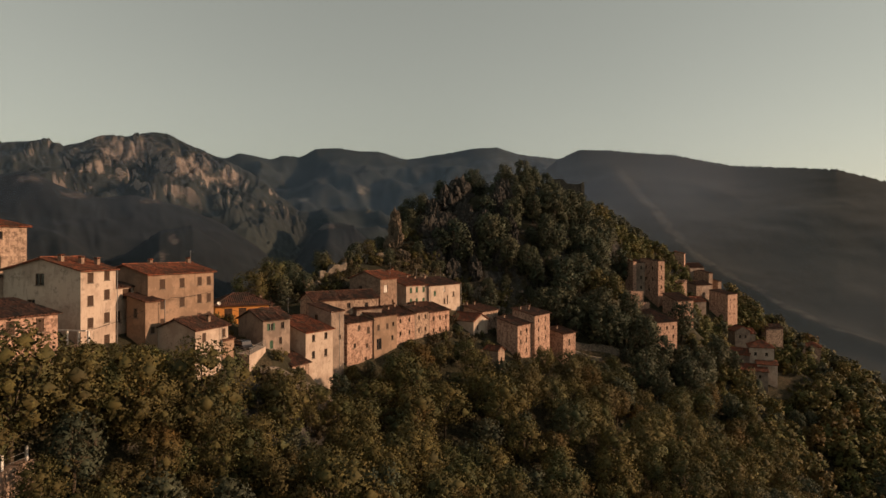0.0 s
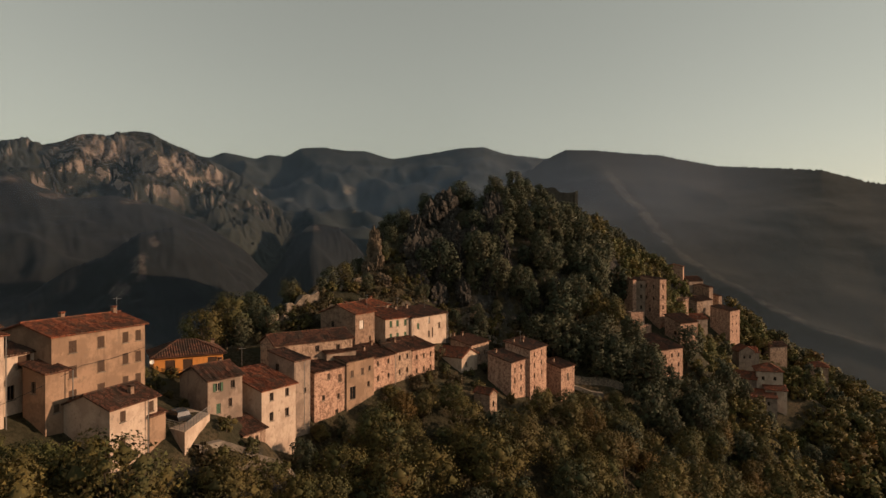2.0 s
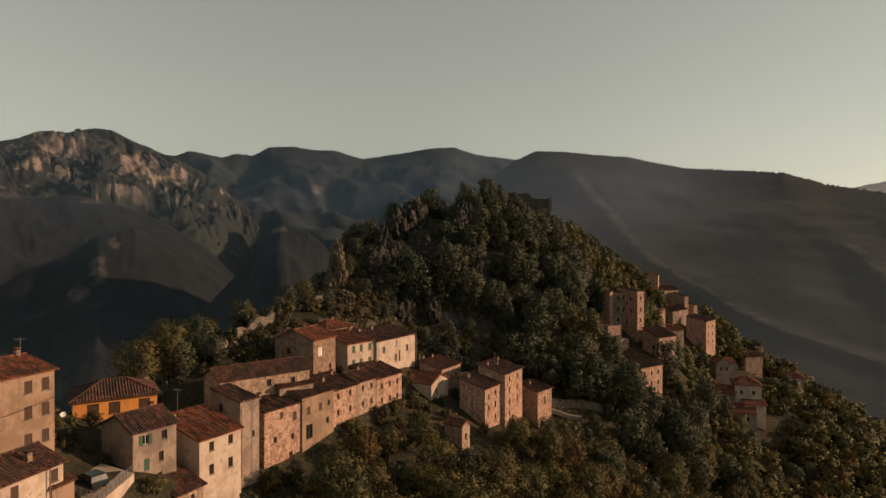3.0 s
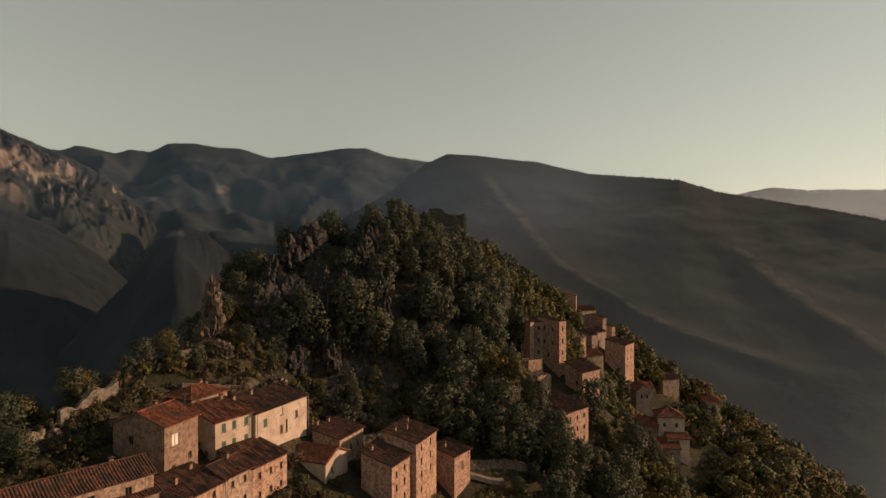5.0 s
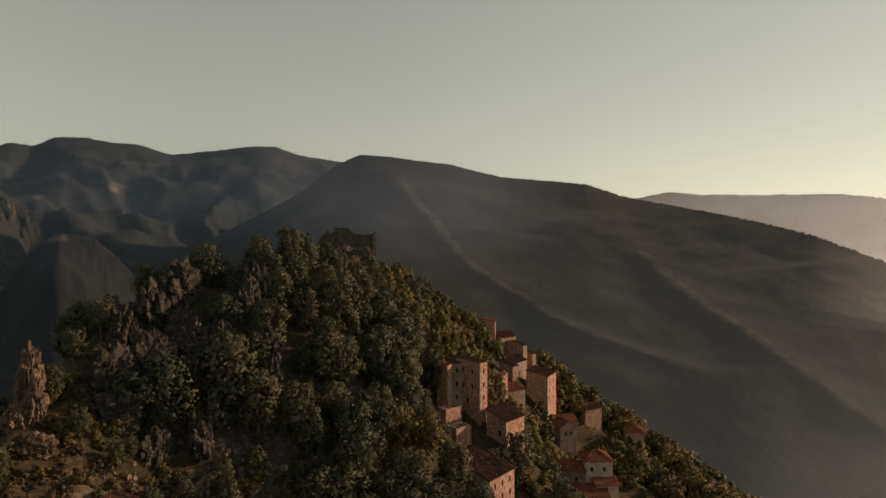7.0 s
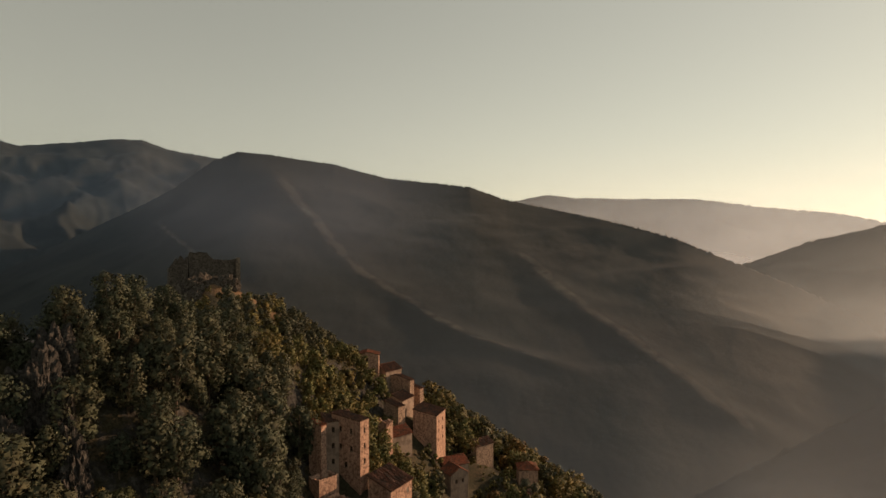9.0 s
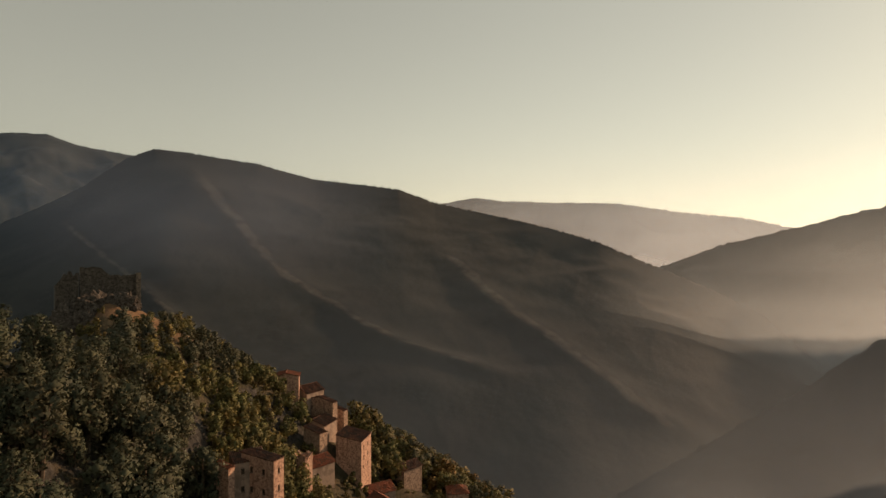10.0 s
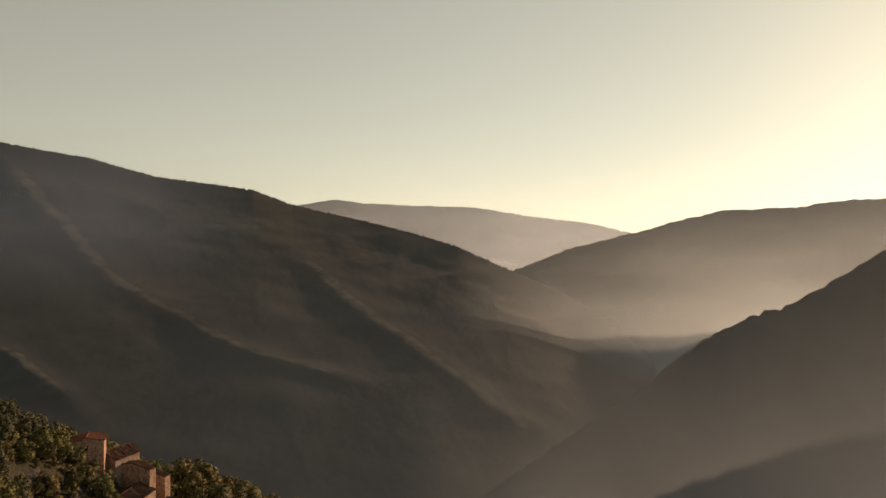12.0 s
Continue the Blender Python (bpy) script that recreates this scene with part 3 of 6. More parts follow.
# Sheet tints and amounts put the haze and blue of distance over each ridge.
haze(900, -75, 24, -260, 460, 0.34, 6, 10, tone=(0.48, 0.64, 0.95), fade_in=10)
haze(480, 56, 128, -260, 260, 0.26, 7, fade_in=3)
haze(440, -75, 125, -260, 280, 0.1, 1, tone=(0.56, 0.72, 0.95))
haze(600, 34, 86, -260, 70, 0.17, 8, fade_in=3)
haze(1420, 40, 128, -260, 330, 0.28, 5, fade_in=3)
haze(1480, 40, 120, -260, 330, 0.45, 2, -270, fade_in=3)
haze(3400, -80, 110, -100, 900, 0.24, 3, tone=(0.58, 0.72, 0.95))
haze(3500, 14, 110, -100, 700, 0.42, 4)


# ---- houses ----
PLANS = []          # footprints, kept free of trees


def opening_mesh(w, h, kind):
    """Meshes of one window of that size: the frame, and what fills it. Origin at the middle of the sill, outside is -y."""
    fr, fill, sill, leaves_ = Shape(), Shape(), Shape(), []
    xs, zs = (-w / 2, 0.07 - w / 2, -0.035, 0.035, w / 2 - 0.07, w / 2), (0, 0.07, h - 0.07, h)
    solid = {(i, j) for i in range(5) for j in range(3) if not (i in (1, 3) and j == 1)}
    fr.v = [(x, y, z) for y in (0.1, 0.2) for z in zs for x in xs]
    at = lambda i, j, k: k * 24 + j * 6 + i  # noqa: E731
    for i, j in sorted(solid):
        fr.f.append((at(i, j, 0), at(i + 1, j, 0), at(i + 1, j + 1, 0), at(i, j + 1, 0)))
        fr.f.append((at(i, j + 1, 1), at(i + 1, j + 1, 1), at(i + 1, j, 1), at(i, j, 1)))
        for di, dj, p, q in ((-1, 0, (i, j + 1), (i, j)), (1, 0, (i + 1, j), (i + 1, j + 1)), (0, -1, (i, j), (i + 1, j)), (0, 1, (i + 1, j + 1), (i, j + 1))):
            if (i + di, j + dj) not in solid:
                fr.f.append((at(*p, 1), at(*q, 1), at(*q, 0), at(*p, 0)))
    sill.box(-w / 2 - 0.1, -0.1, -0.09, w / 2 + 0.1, 0.2, -0.002)
    fill.box(-w / 2, 0.16, 0, w / 2, 0.18, h)
    if kind in ("brown", "green"):
        for s in (-1, 1):
            x0, x1 = sorted((s * 0.012, s * (w / 2 - 0.01)))
            leaf = Shape()
            leaves_.append(leaf)
            n = 2 * max(5, int(h / 0.14))
            leaf.v = [(x, 0.03 if k % 2 else 0.07, 0.02 + (h - 0.04) * k / n) for k in range(n + 1) for x in (x0, x1)]
            leaf.f = [(2 * k, 2 * k + 1, 2 * k + 3, 2 * k + 2) for k in range(n)]
            b = len(leaf.v)
            leaf.v += [(x0, 0.085, 0.02), (x1, 0.085, 0.02), (x0, 0.085, h - 0.02), (x1, 0.085, h - 0.02)]
            leaf.f += [(b + 1, b, b + 2, b + 3), (0, b, b + 1, 1), (2 * n, 2 * n + 1, b + 3, b + 2), tuple([b, *range(0, 2 * n + 1, 2), b + 2]), tuple([b + 3, *range(2 * n + 1, 0, -2), b + 1])]
    if kind == "open":
        for s in (-1, 1):
            x0, x1 = sorted((s * (w / 2 + 0.01), s * w * 0.98))
            leaf = Shape()
            leaves_.append(leaf)
            leaf.box(x0, -0.07, 0.0, x1, -0.025, h)
    return fr, fill, sill, leaves_


_windows = {}


def window(parent, at, w, h, kind):
    key = (w, h, kind)
    if key not in _windows:
        fr, fill, sill, leaves_ = opening_mesh(w, h, kind)
        _windows[key] = (fr.mesh("window", FRAME_PALE if kind in ("green", "open", "pale") else TIMBER), fill.mesh("pane", WHITE if kind == "pale" else GLASS), sill.mesh("sill", LANE),
                         [q.mesh("shutter", SHUTTER_BROWN if kind == "brown" else SHUTTER_GREEN) for q in leaves_])
    a, b, d, c = _windows[key]
    ob = part("window", a, parent, at)
    part("pane", b, ob)
    part("sill", d, ob)
    for q in c:
        part("shutter", q, ob)
    return ob


def wall_panel(s, place, length, z0, z1, holes, deep=0.22):
    """A wall face with real openings; place(a, z, d) gives the point a along it, z up and d inward."""
    holes = [(max(0.05, a - w / 2), z, min(length - 0.05, a + w / 2), z + h) for a, z, w, h in holes]
    al = sorted({0, length, *[v for h in holes for v in (h[0], h[2])]})
    zl = sorted({z0, z1, *[v for h in holes for v in (h[1], h[3]) if z0 < v < z1]})
    for a0, a1 in zip(al, al[1:]):
        for b0, b1 in zip(zl, zl[1:]):
            ma, mb = (a0 + a1) / 2, (b0 + b1) / 2
            if any(h[0] < ma < h[2] and h[1] < mb < h[3] for h in holes):
                continue
            s.face(place(a0, b0, 0), place(a1, b0, 0), place(a1, b1, 0), place(a0, b1, 0))
    for h in holes:
        c = [(h[0], h[1]), (h[2], h[1]), (h[2], h[3]), (h[0], h[3])]
        for p, q in zip(c, c[1:] + c[:1]):
            s.face(place(*p, 0), place(*q, 0), place(*q, deep), place(*p, deep))


def tiled_slope(s, a, b, c, d, rng, pitch=0.36):
    """A roof slope of tile channels: a-b is the eave, d-c the ridge."""
    a, b, c, d = (Vector(p) for p in (a, b, c, d))
    up = (b - a).cross(d - a).normalized()
    if up.z < 0:
        up = -up
    length = (b - a).length
    along = (b - a) / length
    at_d, at_c = (d - a).dot(along), (c - a).dot(along)
    fall = (d - a) - along * at_d
    n = max(4, int(length / pitch) * 2)
    rows = max(2, int(fall.length / 1.1))
    base = len(s.v)
    slip = [rng.uniform(-0.1, 0.06) for _ in range(n + 1)]
    for j in range(rows + 1):
        for i in range(n + 1):
            u = i / n
            reach = min(1, u * length / at_d if at_d > 0.01 else 1, (1 - u) * length / (length - at_c) if length - at_c > 0.01 else 1)
            k = max(0, reach) * j / rows
            sag = -0.07 * math.sin(math.pi * u) * math.sin(math.pi * k) * 2 + rng.uniform(-0.03, 0.03)
            s.v.append(tuple(a + along * (u * length) + fall * (k + (slip[i] / fall.length if j == 0 else 0)) + up * (0.11 * (i % 2) + sag)))
    w = n + 1
    for j in range(rows):
        for i in range(n):
            q = base + j * w + i
            s.f.append((q, q + 1, q + 1 + w, q + w))
    low = [p - Vector((0, 0, 0.16)) for p in (a, b, c, d)]
    s.face(*reversed(low))
    for p, q, r, t in ((a, b, low[1], low[0]), (b, c, low[2], low[1]), (d, a, low[0], low[3])):
        s.face(p, q, r, t)


def grid(columns, rows, w=0.85, h=1.3, kind="brown"):
    """Windows in columns (metres along the wall) and rows (sill height under the eave)."""
    return [(a, -z, w, h, kind) for z in rows for a in columns]


def house(label, x, y, turn, long, deep, zb, ze, roof, rise, wall, tile, front=(), left=(), right=(), chimneys=(), group="village houses", over=0.35, name="house"):
    """A house whose front wall starts at x, y and runs `long` metres in the direction turn; it is `deep` deep behind that."""
    rng = random.Random(int(x * 7 + y * 13))
    cc, ss = math.cos(radians(turn)), math.sin(radians(turn))
    zb = min([zb] + [ground_z(x + a * cc * long - b * ss * deep, y + a * ss * long + b * cc * deep) - 0.6 for a in (0, 1) for b in (0, 1)])
    base = thing(name, pose(x, y, zb, 0, 0, turn), label, "house", group)
    PLANS.append((x, y, turn, long, deep, zb, ze))
    h = ze - zb
    s = Shape()
    sides = {
        "front": (long, lambda a, z, d: (a, d, z), front, lambda a, z: pose(a, 0, z)),
        "right": (deep, lambda a, z, d: (long - d, a, z), right, lambda a, z: pose(long, a, z, 0, 0, 90)),
        "back": (long, lambda a, z, d: (long - a, deep - d, z), (), None),
        "left": (deep, lambda a, z, d: (d, deep - a, z), left, lambda a, z: pose(0, deep - a, z, 0, 0, -90)),
    }
    for key, (length, place, holes, at) in sides.items():
        holes = [(a, h + z, w, hh, kind) for a, z, w, hh, kind in holes if h + z > 0.1]
        top = h + rise if (roof == "shed" and key == "back") else h
        wall_panel(s, place, length, 0, top, [o[:4] for o in holes])
        if roof == "gable" and key in ("left", "right"):
            s.face(place(0, h, 0), place(length, h, 0), place(length / 2, h + rise, 0))
        if roof == "cross" and key in ("front", "back"):
            s.face(place(0, h, 0), place(length, h, 0), place(length / 2, h + rise, 0))
        if roof == "shed" and key == "left":
            s.face(place(0, h, 0), place(length, h, 0), place(0, h + rise, 0))
        if roof == "shed" and key == "right":
            s.face(place(0, h, 0), place(length, h, 0), place(length, h + rise, 0))
        for a, z, w, hh, kind in holes:
            m = at(a, z)
            window(base, m, w, hh, kind)
    part("wall", s.mesh("wall", wall), base)
    r = Shape()
    o = over
    if roof == "gable":
        t, q, m = h - o * rise / (deep / 2), h + rise, deep / 2
        tiled_slope(r, (-o, -o, t), (long + o, -o, t), (long + o, m, q), (-o, m, q), rng)
        tiled_slope(r, (long + o, deep + o, t), (-o, deep + o, t), (-o, m, q), (long + o, m, q), rng)
        r.bar((-o, m, q + 0.06), (long + o, m, q + 0.06), 0.13, 6)
    elif roof == "cross":
        t, q, m = h - o * rise / (long / 2), h + rise, long / 2
        tiled_slope(r, (-o, deep + o, t), (-o, -o, t), (m, -o, q), (m, deep + o, q), rng)
        tiled_slope(r, (long + o, -o, t), (long + o, deep + o, t), (m, deep + o, q), (m, -o, q), rng)
        r.bar((m, -o, q + 0.06), (m, deep + o, q + 0.06), 0.13, 6)
    elif roof == "shed":
        k = rise / deep
        tiled_slope(r, (-o, -o, h - o * k), (long + o, -o, h - o * k), (long + o, deep + o, h + rise + o * k), (-o, deep + o, h + rise + o * k), rng)
    elif roof == "hip":
        m, q, i = deep / 2, h + rise, min(deep / 2, long / 2.2)
        t = h - o * rise / m
        e = [(-o, -o, t), (long + o, -o, t), (long + o, deep + o, t), (-o, deep + o, t)]
        p, p2 = (i, m, q), (long - i, m, q)
        tiled_slope(r, e[0], e[1], p2, p, rng)
        tiled_slope(r, e[2], e[3], p, p2, rng)
        tiled_slope(r, e[3], e[0], p, p, rng)
        tiled_slope(r, e[1], e[2], p2, p2, rng)
        for u, w in ((p, p2), (e[0], p), (e[1], p2), (e[2], p2), (e[3], p)):
            r.bar(u, w, 0.12, 6)
    if r.v:
        part("roof", r.mesh("roof", tile), base)
    for cx, cy in chimneys:
        k = 1 - abs(cy / (deep / 2) - 1) if roof in ("gable", "hip") else (cy / deep if roof == "shed" else 0.5)
        cz = h + rise * k - 0.3
        c, cap = Shape(), Shape()
        c.box(-0.25, -0.25, 0, 0.25, 0.25, 0.95)
        for u in (-0.24, 0.16):
            cap.box(u, -0.24, 0.95, u + 0.08, 0.24, 1.12)
        cap.box(-0.33, -0.33, 1.12, 0.33, 0.33, 1.19)
        ch = part("chimney", c.mesh("chimney", BROWNSTONE), base, pose(cx, cy, cz))
        part("cap", cap.mesh("cap", tile), ch)
    return base


W, H = 0.85, 1.3
house("tall cream plastered house with closed brown shutters", -57.05, 20.47, 88, 6.0, 11.5, 29, 43.8, "gable", 1.5, CREAM, RED_TILE,
      front=grid([1.6], [1.7, 4.6, 7.4, 10.3], 1.0) + grid([4.4], [1.5, 4.0, 7.0, 9.9], 1.0), left=[(5.5, -2.0, 1.3, 1.5, "dark"), (4.2, -5.2, 1.2, 1.4, "dark"), (8, -9.5, 1.2, 1.4, "dark")],
      chimneys=[(1.2, 4.0), (3.4, 3.0), (5.2, 2.2)])
house("lower cream wing between two tall houses", -58.6, 26.6, 86, 5.6, 8.0, 29, 41.2, "shed", 1.7, CREAM, BROWN_TILE, front=[(4.0, -1.7, 1.6, 1.3, "brown"), (2.4, -5.0, 0.9, 1.6, "dark")])
house("long brown plastered house with closed shutters", -55.6, 31.35, 79, 13.1, 9.0, 29, 42.9, "gable", 1.25, TAN, RED_TILE,
      front=grid([2.6, 6.4], [2.3, 5.2, 8.0], 1.0, 1.4) + grid([10.0, 12.0], [2.2, 4.9, 7.8], 0.9, 1.35), chimneys=[(5.2, 5.0), (12.2, 4.4)])
house("small plastered annex with a tiled lean-to roof", -54.3, 29.0, 79, 2.6, 3.4, 29, 39.3, "shed", 0.8, TAN, BROWN_TILE, front=[(1.3, -4.6, 0.7, 0.9, "brown")], left=[(1.6, -2.4, 0.7, 1.3, "dark")])
house("white plastered house with a mossy tiled roof", -47.6, 30.2, 82, 7.0, 6.6, 24, 35.4, "gable", 1.3, CREAM, BROWN_TILE,
      front=grid([1.8], [1.9, 4.8, 7.7], 0.8, 1.2) + [(6.0, -1.8, 0.8, 1.2, "brown")], chimneys=[(4.6, 1.6)])
house("small projecting bay with a tiled roof", -46.6, 35.6, 82, 2.6, 2.0, 27, 33.2, "shed", 0.7, TAN, BROWN_TILE, over=0.2)
house("orange plastered house with a hipped roof", -59.3, 55.3, 38, 10.0, 7.4, 28, 36.35, "hip", 1.7, ORANGE, BROWN_TILE,
      front=[(2.3, -2.4, 1.4, 1.6, "brown"), (4.8, -2.4, 1.4, 1.6, "brown"), (8.4, -2.4, 1.4, 1.6, "brown"), (2.9, -5.7, 1.4, 1.8, "dark"), (6.2, -5.7, 1.3, 1.8, "dark")], over=0.5, chimneys=[(9.5, 7)])
house("stone house with a shaded gable and tiled roof", -46.8, 48.7, 63, 5.6, 6.8, 25, 34.6, "gable", 1.5, GREYISH, BROWN_TILE,
      front=[(1.6, -1.9, 0.8, 1.2, "open"), (4.0, -1.8, 0.7, 1.1, "dark"), (1.7, -5.0, 0.7, 1.4, "green"), (3.6, -4.4, 0.6, 1.2, "dark"), (3.4, -6.6, 0.6, 0.9, "dark")], chimneys=[(5.0, 4.5)])
house("cream plastered house with a red tiled roof", -41.85, 54.86, 67, 6.8, 7.4, 22, 31.9, "shed", 2.0, CREAM, RED_TILE,
      front=[(1.9, -1.9, 0.75, 1.2, "dark"), (5.0, -1.8, 0.75, 1.2, "dark"), (1.9, -4.9, 0.75, 1.3, "dark"), (5.0, -4.9, 0.75, 1.3, "dark")], chimneys=[(0.8, 6.0)])
house("low stone shed with a tiled roof", -42.0, 49.5, 72, 4.3, 3.6, 21, 27.1, "shed", 1.3, STONE, BROWN_TILE, front=[(2.6, -1.6, 0.6, 0.8, "dark")])
house("tall narrow stair tower of grey plaster", -40.4, 63.6, 66, 3.4, 6.0, 22, 34.6, "shed", 1.2, GREYISH, BROWN_TILE, front=[(2.3, -5.5, 0.6, 0.9, "dark")], left=[(2, -2, 0.8, 1.2, "dark")], over=0.2)
house("terraced stone house with a low dark roof", -39.0, 68.7, 65, 7.6, 6.2, 19, 31.9, "shed", 1.4, PINKSTONE, BROWN_TILE,
      front=[(3.4, -1.8, 0.7, 1.0, "brown"), (6.2, -2.7, 0.9, 1.3, "brown"), (2.2, -5.2, 0.7, 0.9, "dark"), (5.4, -8.6, 0.8, 1.2, "dark"), (5.8, -5.6, 0.6, 0.9, "dark")], chimneys=[(2.6, 4.0)])
house("terraced stone house with an arched cellar opening", -35.5, 75.4, 65, 7.4, 6.4, 19, 32.5, "shed", 1.5, TAN, BROWN_TILE,
      front=[(1.4, -3.0, 0.8, 1.2, "brown"), (4.2, -3.0, 0.8, 1.2, "brown"), (1.6, -7.0, 1.5, 2.3, "dark"), (5.9, -5.5, 0.7, 1.0, "dark"), (6.2, -2.6, 0.6, 0.9, "dark")], chimneys=[(1.6, 3.0), (5.0, 6.0)])
house("terraced rubble stone house with small windows", -32.7, 82.4, 65, 6.8, 6.0, 19, 32.0, "shed", 1.5, PINKSTONE, BROWN_TILE,
      front=grid([1.6, 4.8], [1.8, 4.6, 7.4], 0.6, 1.0, "dark"), chimneys=[(1.5, 3.5), (5.5, 5.0)])
house("stone terrace house with a chimney", -29.8, 88.6, 65, 5.6, 6.6, 19, 32.2, "gable", 1.2, STONE, BROWN_TILE,
      front=grid([1.5, 4.0], [1.9, 4.7, 7.5], 0.6, 1.0, "dark"), chimneys=[(3.8, 3.2)])
house("end terrace stone house with a sloping roof", -27.4, 93.7, 64, 7.8, 6.2, 18, 31.8, "shed", 1.7, PINKSTONE, BROWN_TILE,
      front=grid([1.5, 4.0, 6.4], [2.2, 5.0, 7.8], 0.6, 1.0, "dark"), right=[(3, -2.5, .6, 1, "dark")])
house("long low stone house with a pale tiled roof", -46.2, 69.2, 48, 15.2, 6.0, 27, 36.2, "gable", 1.4, STONE, BROWN_TILE,
      front=[(2.5, -2.2, 0.8, 1.1, "dark"), (8.0, -2.0, 0.8, 1.1, "dark"), (12.2, -2.2, 0.8, 1.1, "dark")], chimneys=[(12.0, 4.5)])
house("small lean-to house below the low stone house", -39.2, 75.4, 50, 6.2, 4.0, 26, 34.0, "shed", 1.2, GREYISH, BROWN_TILE, front=[(3, -1.9, 0.7, 1.0, "dark")])
house("brown stone house with a pale patch of plaster", -37.6, 87.6, 72, 6.9, 8.5, 26, 39.7, "gable", 1.6, BROWNSTONE, RED_TILE,
      front=[(2.2, -3.3, 1.5, 1.7, "pale"), (1.8, -7.2, 0.8, 1.4, "brown"), (5.2, -6.0, 0.7, 1.0, "dark")], left=[(3, -3, 0.8, 1.2, "dark")], chimneys=[(5.8, 6.5)])
house("cream house with green shutters under a red roof", -33.7, 96.4, 58, 7.2, 6.6, 26, 37.7, "shed", 1.6, CREAM, RED_TILE,
      front=grid([1.6, 3.6, 6.0], [1.9, 4.6], 0.8, 1.3, "green") + grid([1.6, 5.6], [7.4], 0.8, 1.5, "dark"), chimneys=[(6.2, 6.0)])
house("pale plastered house with a dark tiled roof", -29.3, 102.4, 65, 13.8, 6.2, 26, 37.4, "shed", 1.5, CREAM, BROWN_TILE,
      front=[(2.4, -2.8, 0.9, 1.3, "green"), (2.2, -6.2, 1.2, 1.2, "green"), (6.6, -1.9, 0.8, 1.3, "pale"), (6.6, -5.0, 0.8, 1.4, "brown"), (10.8, -3.4, 0.8, 1.3, "brown"), (8.0, -5.2, 0.5, 2.2, "dark")], chimneys=[(1.0, 5.4), (5.5, 5.6)])
house("tiled house higher on the terrace", -39.6, 103.0, 65, 8.0, 6.0, 32, 39.6, "hip", 1.3, GREYISH, RED_TILE, chimneys=[(6, 4)])
house("small house with a bright red gable roof", -18.55, 104.7, 66, 7.0, 6.6, 16, 28.6, "cross", 1.5, CREAM, RED_TILE,
      front=grid([2.0], [2.4, 5.0, 7.6], 0.6, 1.0, "dark"), left=[(2, -4.5, 0.8, 1.0, "dark")])
house("shaded house with a tiled roof between neighbours", -17.2, 112.0, 66, 8.5, 5.6, 16, 30.2, "shed", 1.2, STONE, BROWN_TILE, front=[(4, -3, .6, 1, "dark"), (6.4, -3, .6, 1, "dark"), (4, -6, .6, 1, "dark")], chimneys=[(5, 5.5), (2, 6)])
house("tall pink stone house on a deep foundation", -7.7, 105.4, 63, 7.4, 6.0, 6, 27.7, "shed", 1.5, PINKSTONE, BROWN_TILE,
      front=grid([1.6], [2.6, 4.8], 0.6, 1.1, "dark") + grid([4.4], [2.2, 4.6, 7.2, 9.9, 12.5], 0.65, 1.1, "dark"), right=[(2, -4, .6, 1, "dark")], chimneys=[(2.0, 5.2)])
house("higher pink stone house with small dark windows", -3.7, 111.2, 65, 8.9, 6.4, 10, 29.6, "shed", 1.4, PINKSTONE, BROWN_TILE,
      front=grid([2.2, 6.2], [2.0, 4.4, 6.8], 0.6, 1.1, "dark") + [(2.2, -9.4, 0.6, 1.0, "dark")], chimneys=[(1.5, 5), (4.2, 4), (7.4, 5.4)])
house("small pink stone house beside the trees", 3.6, 121.4, 55, 6.0, 5.0, 14, 23.7, "shed", 1.2, PINKSTONE, BROWN_TILE, front=[(3, -3.4, 0.9, 1.7, "brown")], chimneys=[(2, 3.5)])
house("little stone hut with a tiled roof", -11.6, 94.6, 60, 2.6, 4.0, 14, 23.1, "cross", 0.8, STONE, RED_TILE, front=[(1.3, -2.8, 0.6, 1.2, "dark")], over=0.2)
house("square pink stone tower house with small windows", 32.3, 150.6, 42, 9.9, 10.0, 4, 23.9, "shed", 2.8, PINKSTONE, BROWN_TILE,
      front=grid([2.0, 5.0, 8.0], [2.6, 5.4, 8.2, 11.0], 0.7, 1.15, "dark"), left=grid([3, 6.5], [3, 6.5], 0.7, 1.1, "dark"), chimneys=[(0.8, 8)])
house("stone house with a broken tiled roof", 43.2, 176.0, 40, 8.6, 6.0, 14, 28.6, "shed", 2.2, PINKSTONE, BROWN_TILE,
      front=[(2.4, -4.8, 0.9, 1.2, "dark"), (6.8, -2.6, 0.8, 1.0, "pale"), (6.6, -7.0, .7, 1, "dark")], left=[(4, -4, 0.9, 1.3, "dark")])
house("stone house under a red roof below the ruins", 56.6, 224.5, 22, 9.0, 7.0, 12, 24.6, "gable", 1.6, GREYISH, RED_TILE, front=[(3, -3, .7, 1, "dark")])
house("small plastered house with a lit gable end", 62.5, 234.4, 30, 3.2, 6.5, 14, 30.8, "shed", 1.2, STONE, BROWN_TILE, over=0.15)
house("narrow tall stone house on the skyline", 71.2, 249.4, 32, 2.2, 12.0, 14, 35.6, "gable", 1.2, STONE, BROWN_TILE, left=[(3, -3, 0.7, 1, "dark")], over=0.15)
house("thin stone house end on the skyline", 76.0, 252.9, 32, 2.0, 5.0, 14, 31.6, "shed", 1.0, STONE, BROWN_TILE, over=0.15)
house("stone house on the upper edge with a dark roof", 61.4, 254.0, 72, 5.0, 8.0, 30, 44.4, "gable", 1.0, PINKSTONE, RED_TILE, left=[(4, -2.5, .8, 1.2, "dark")])
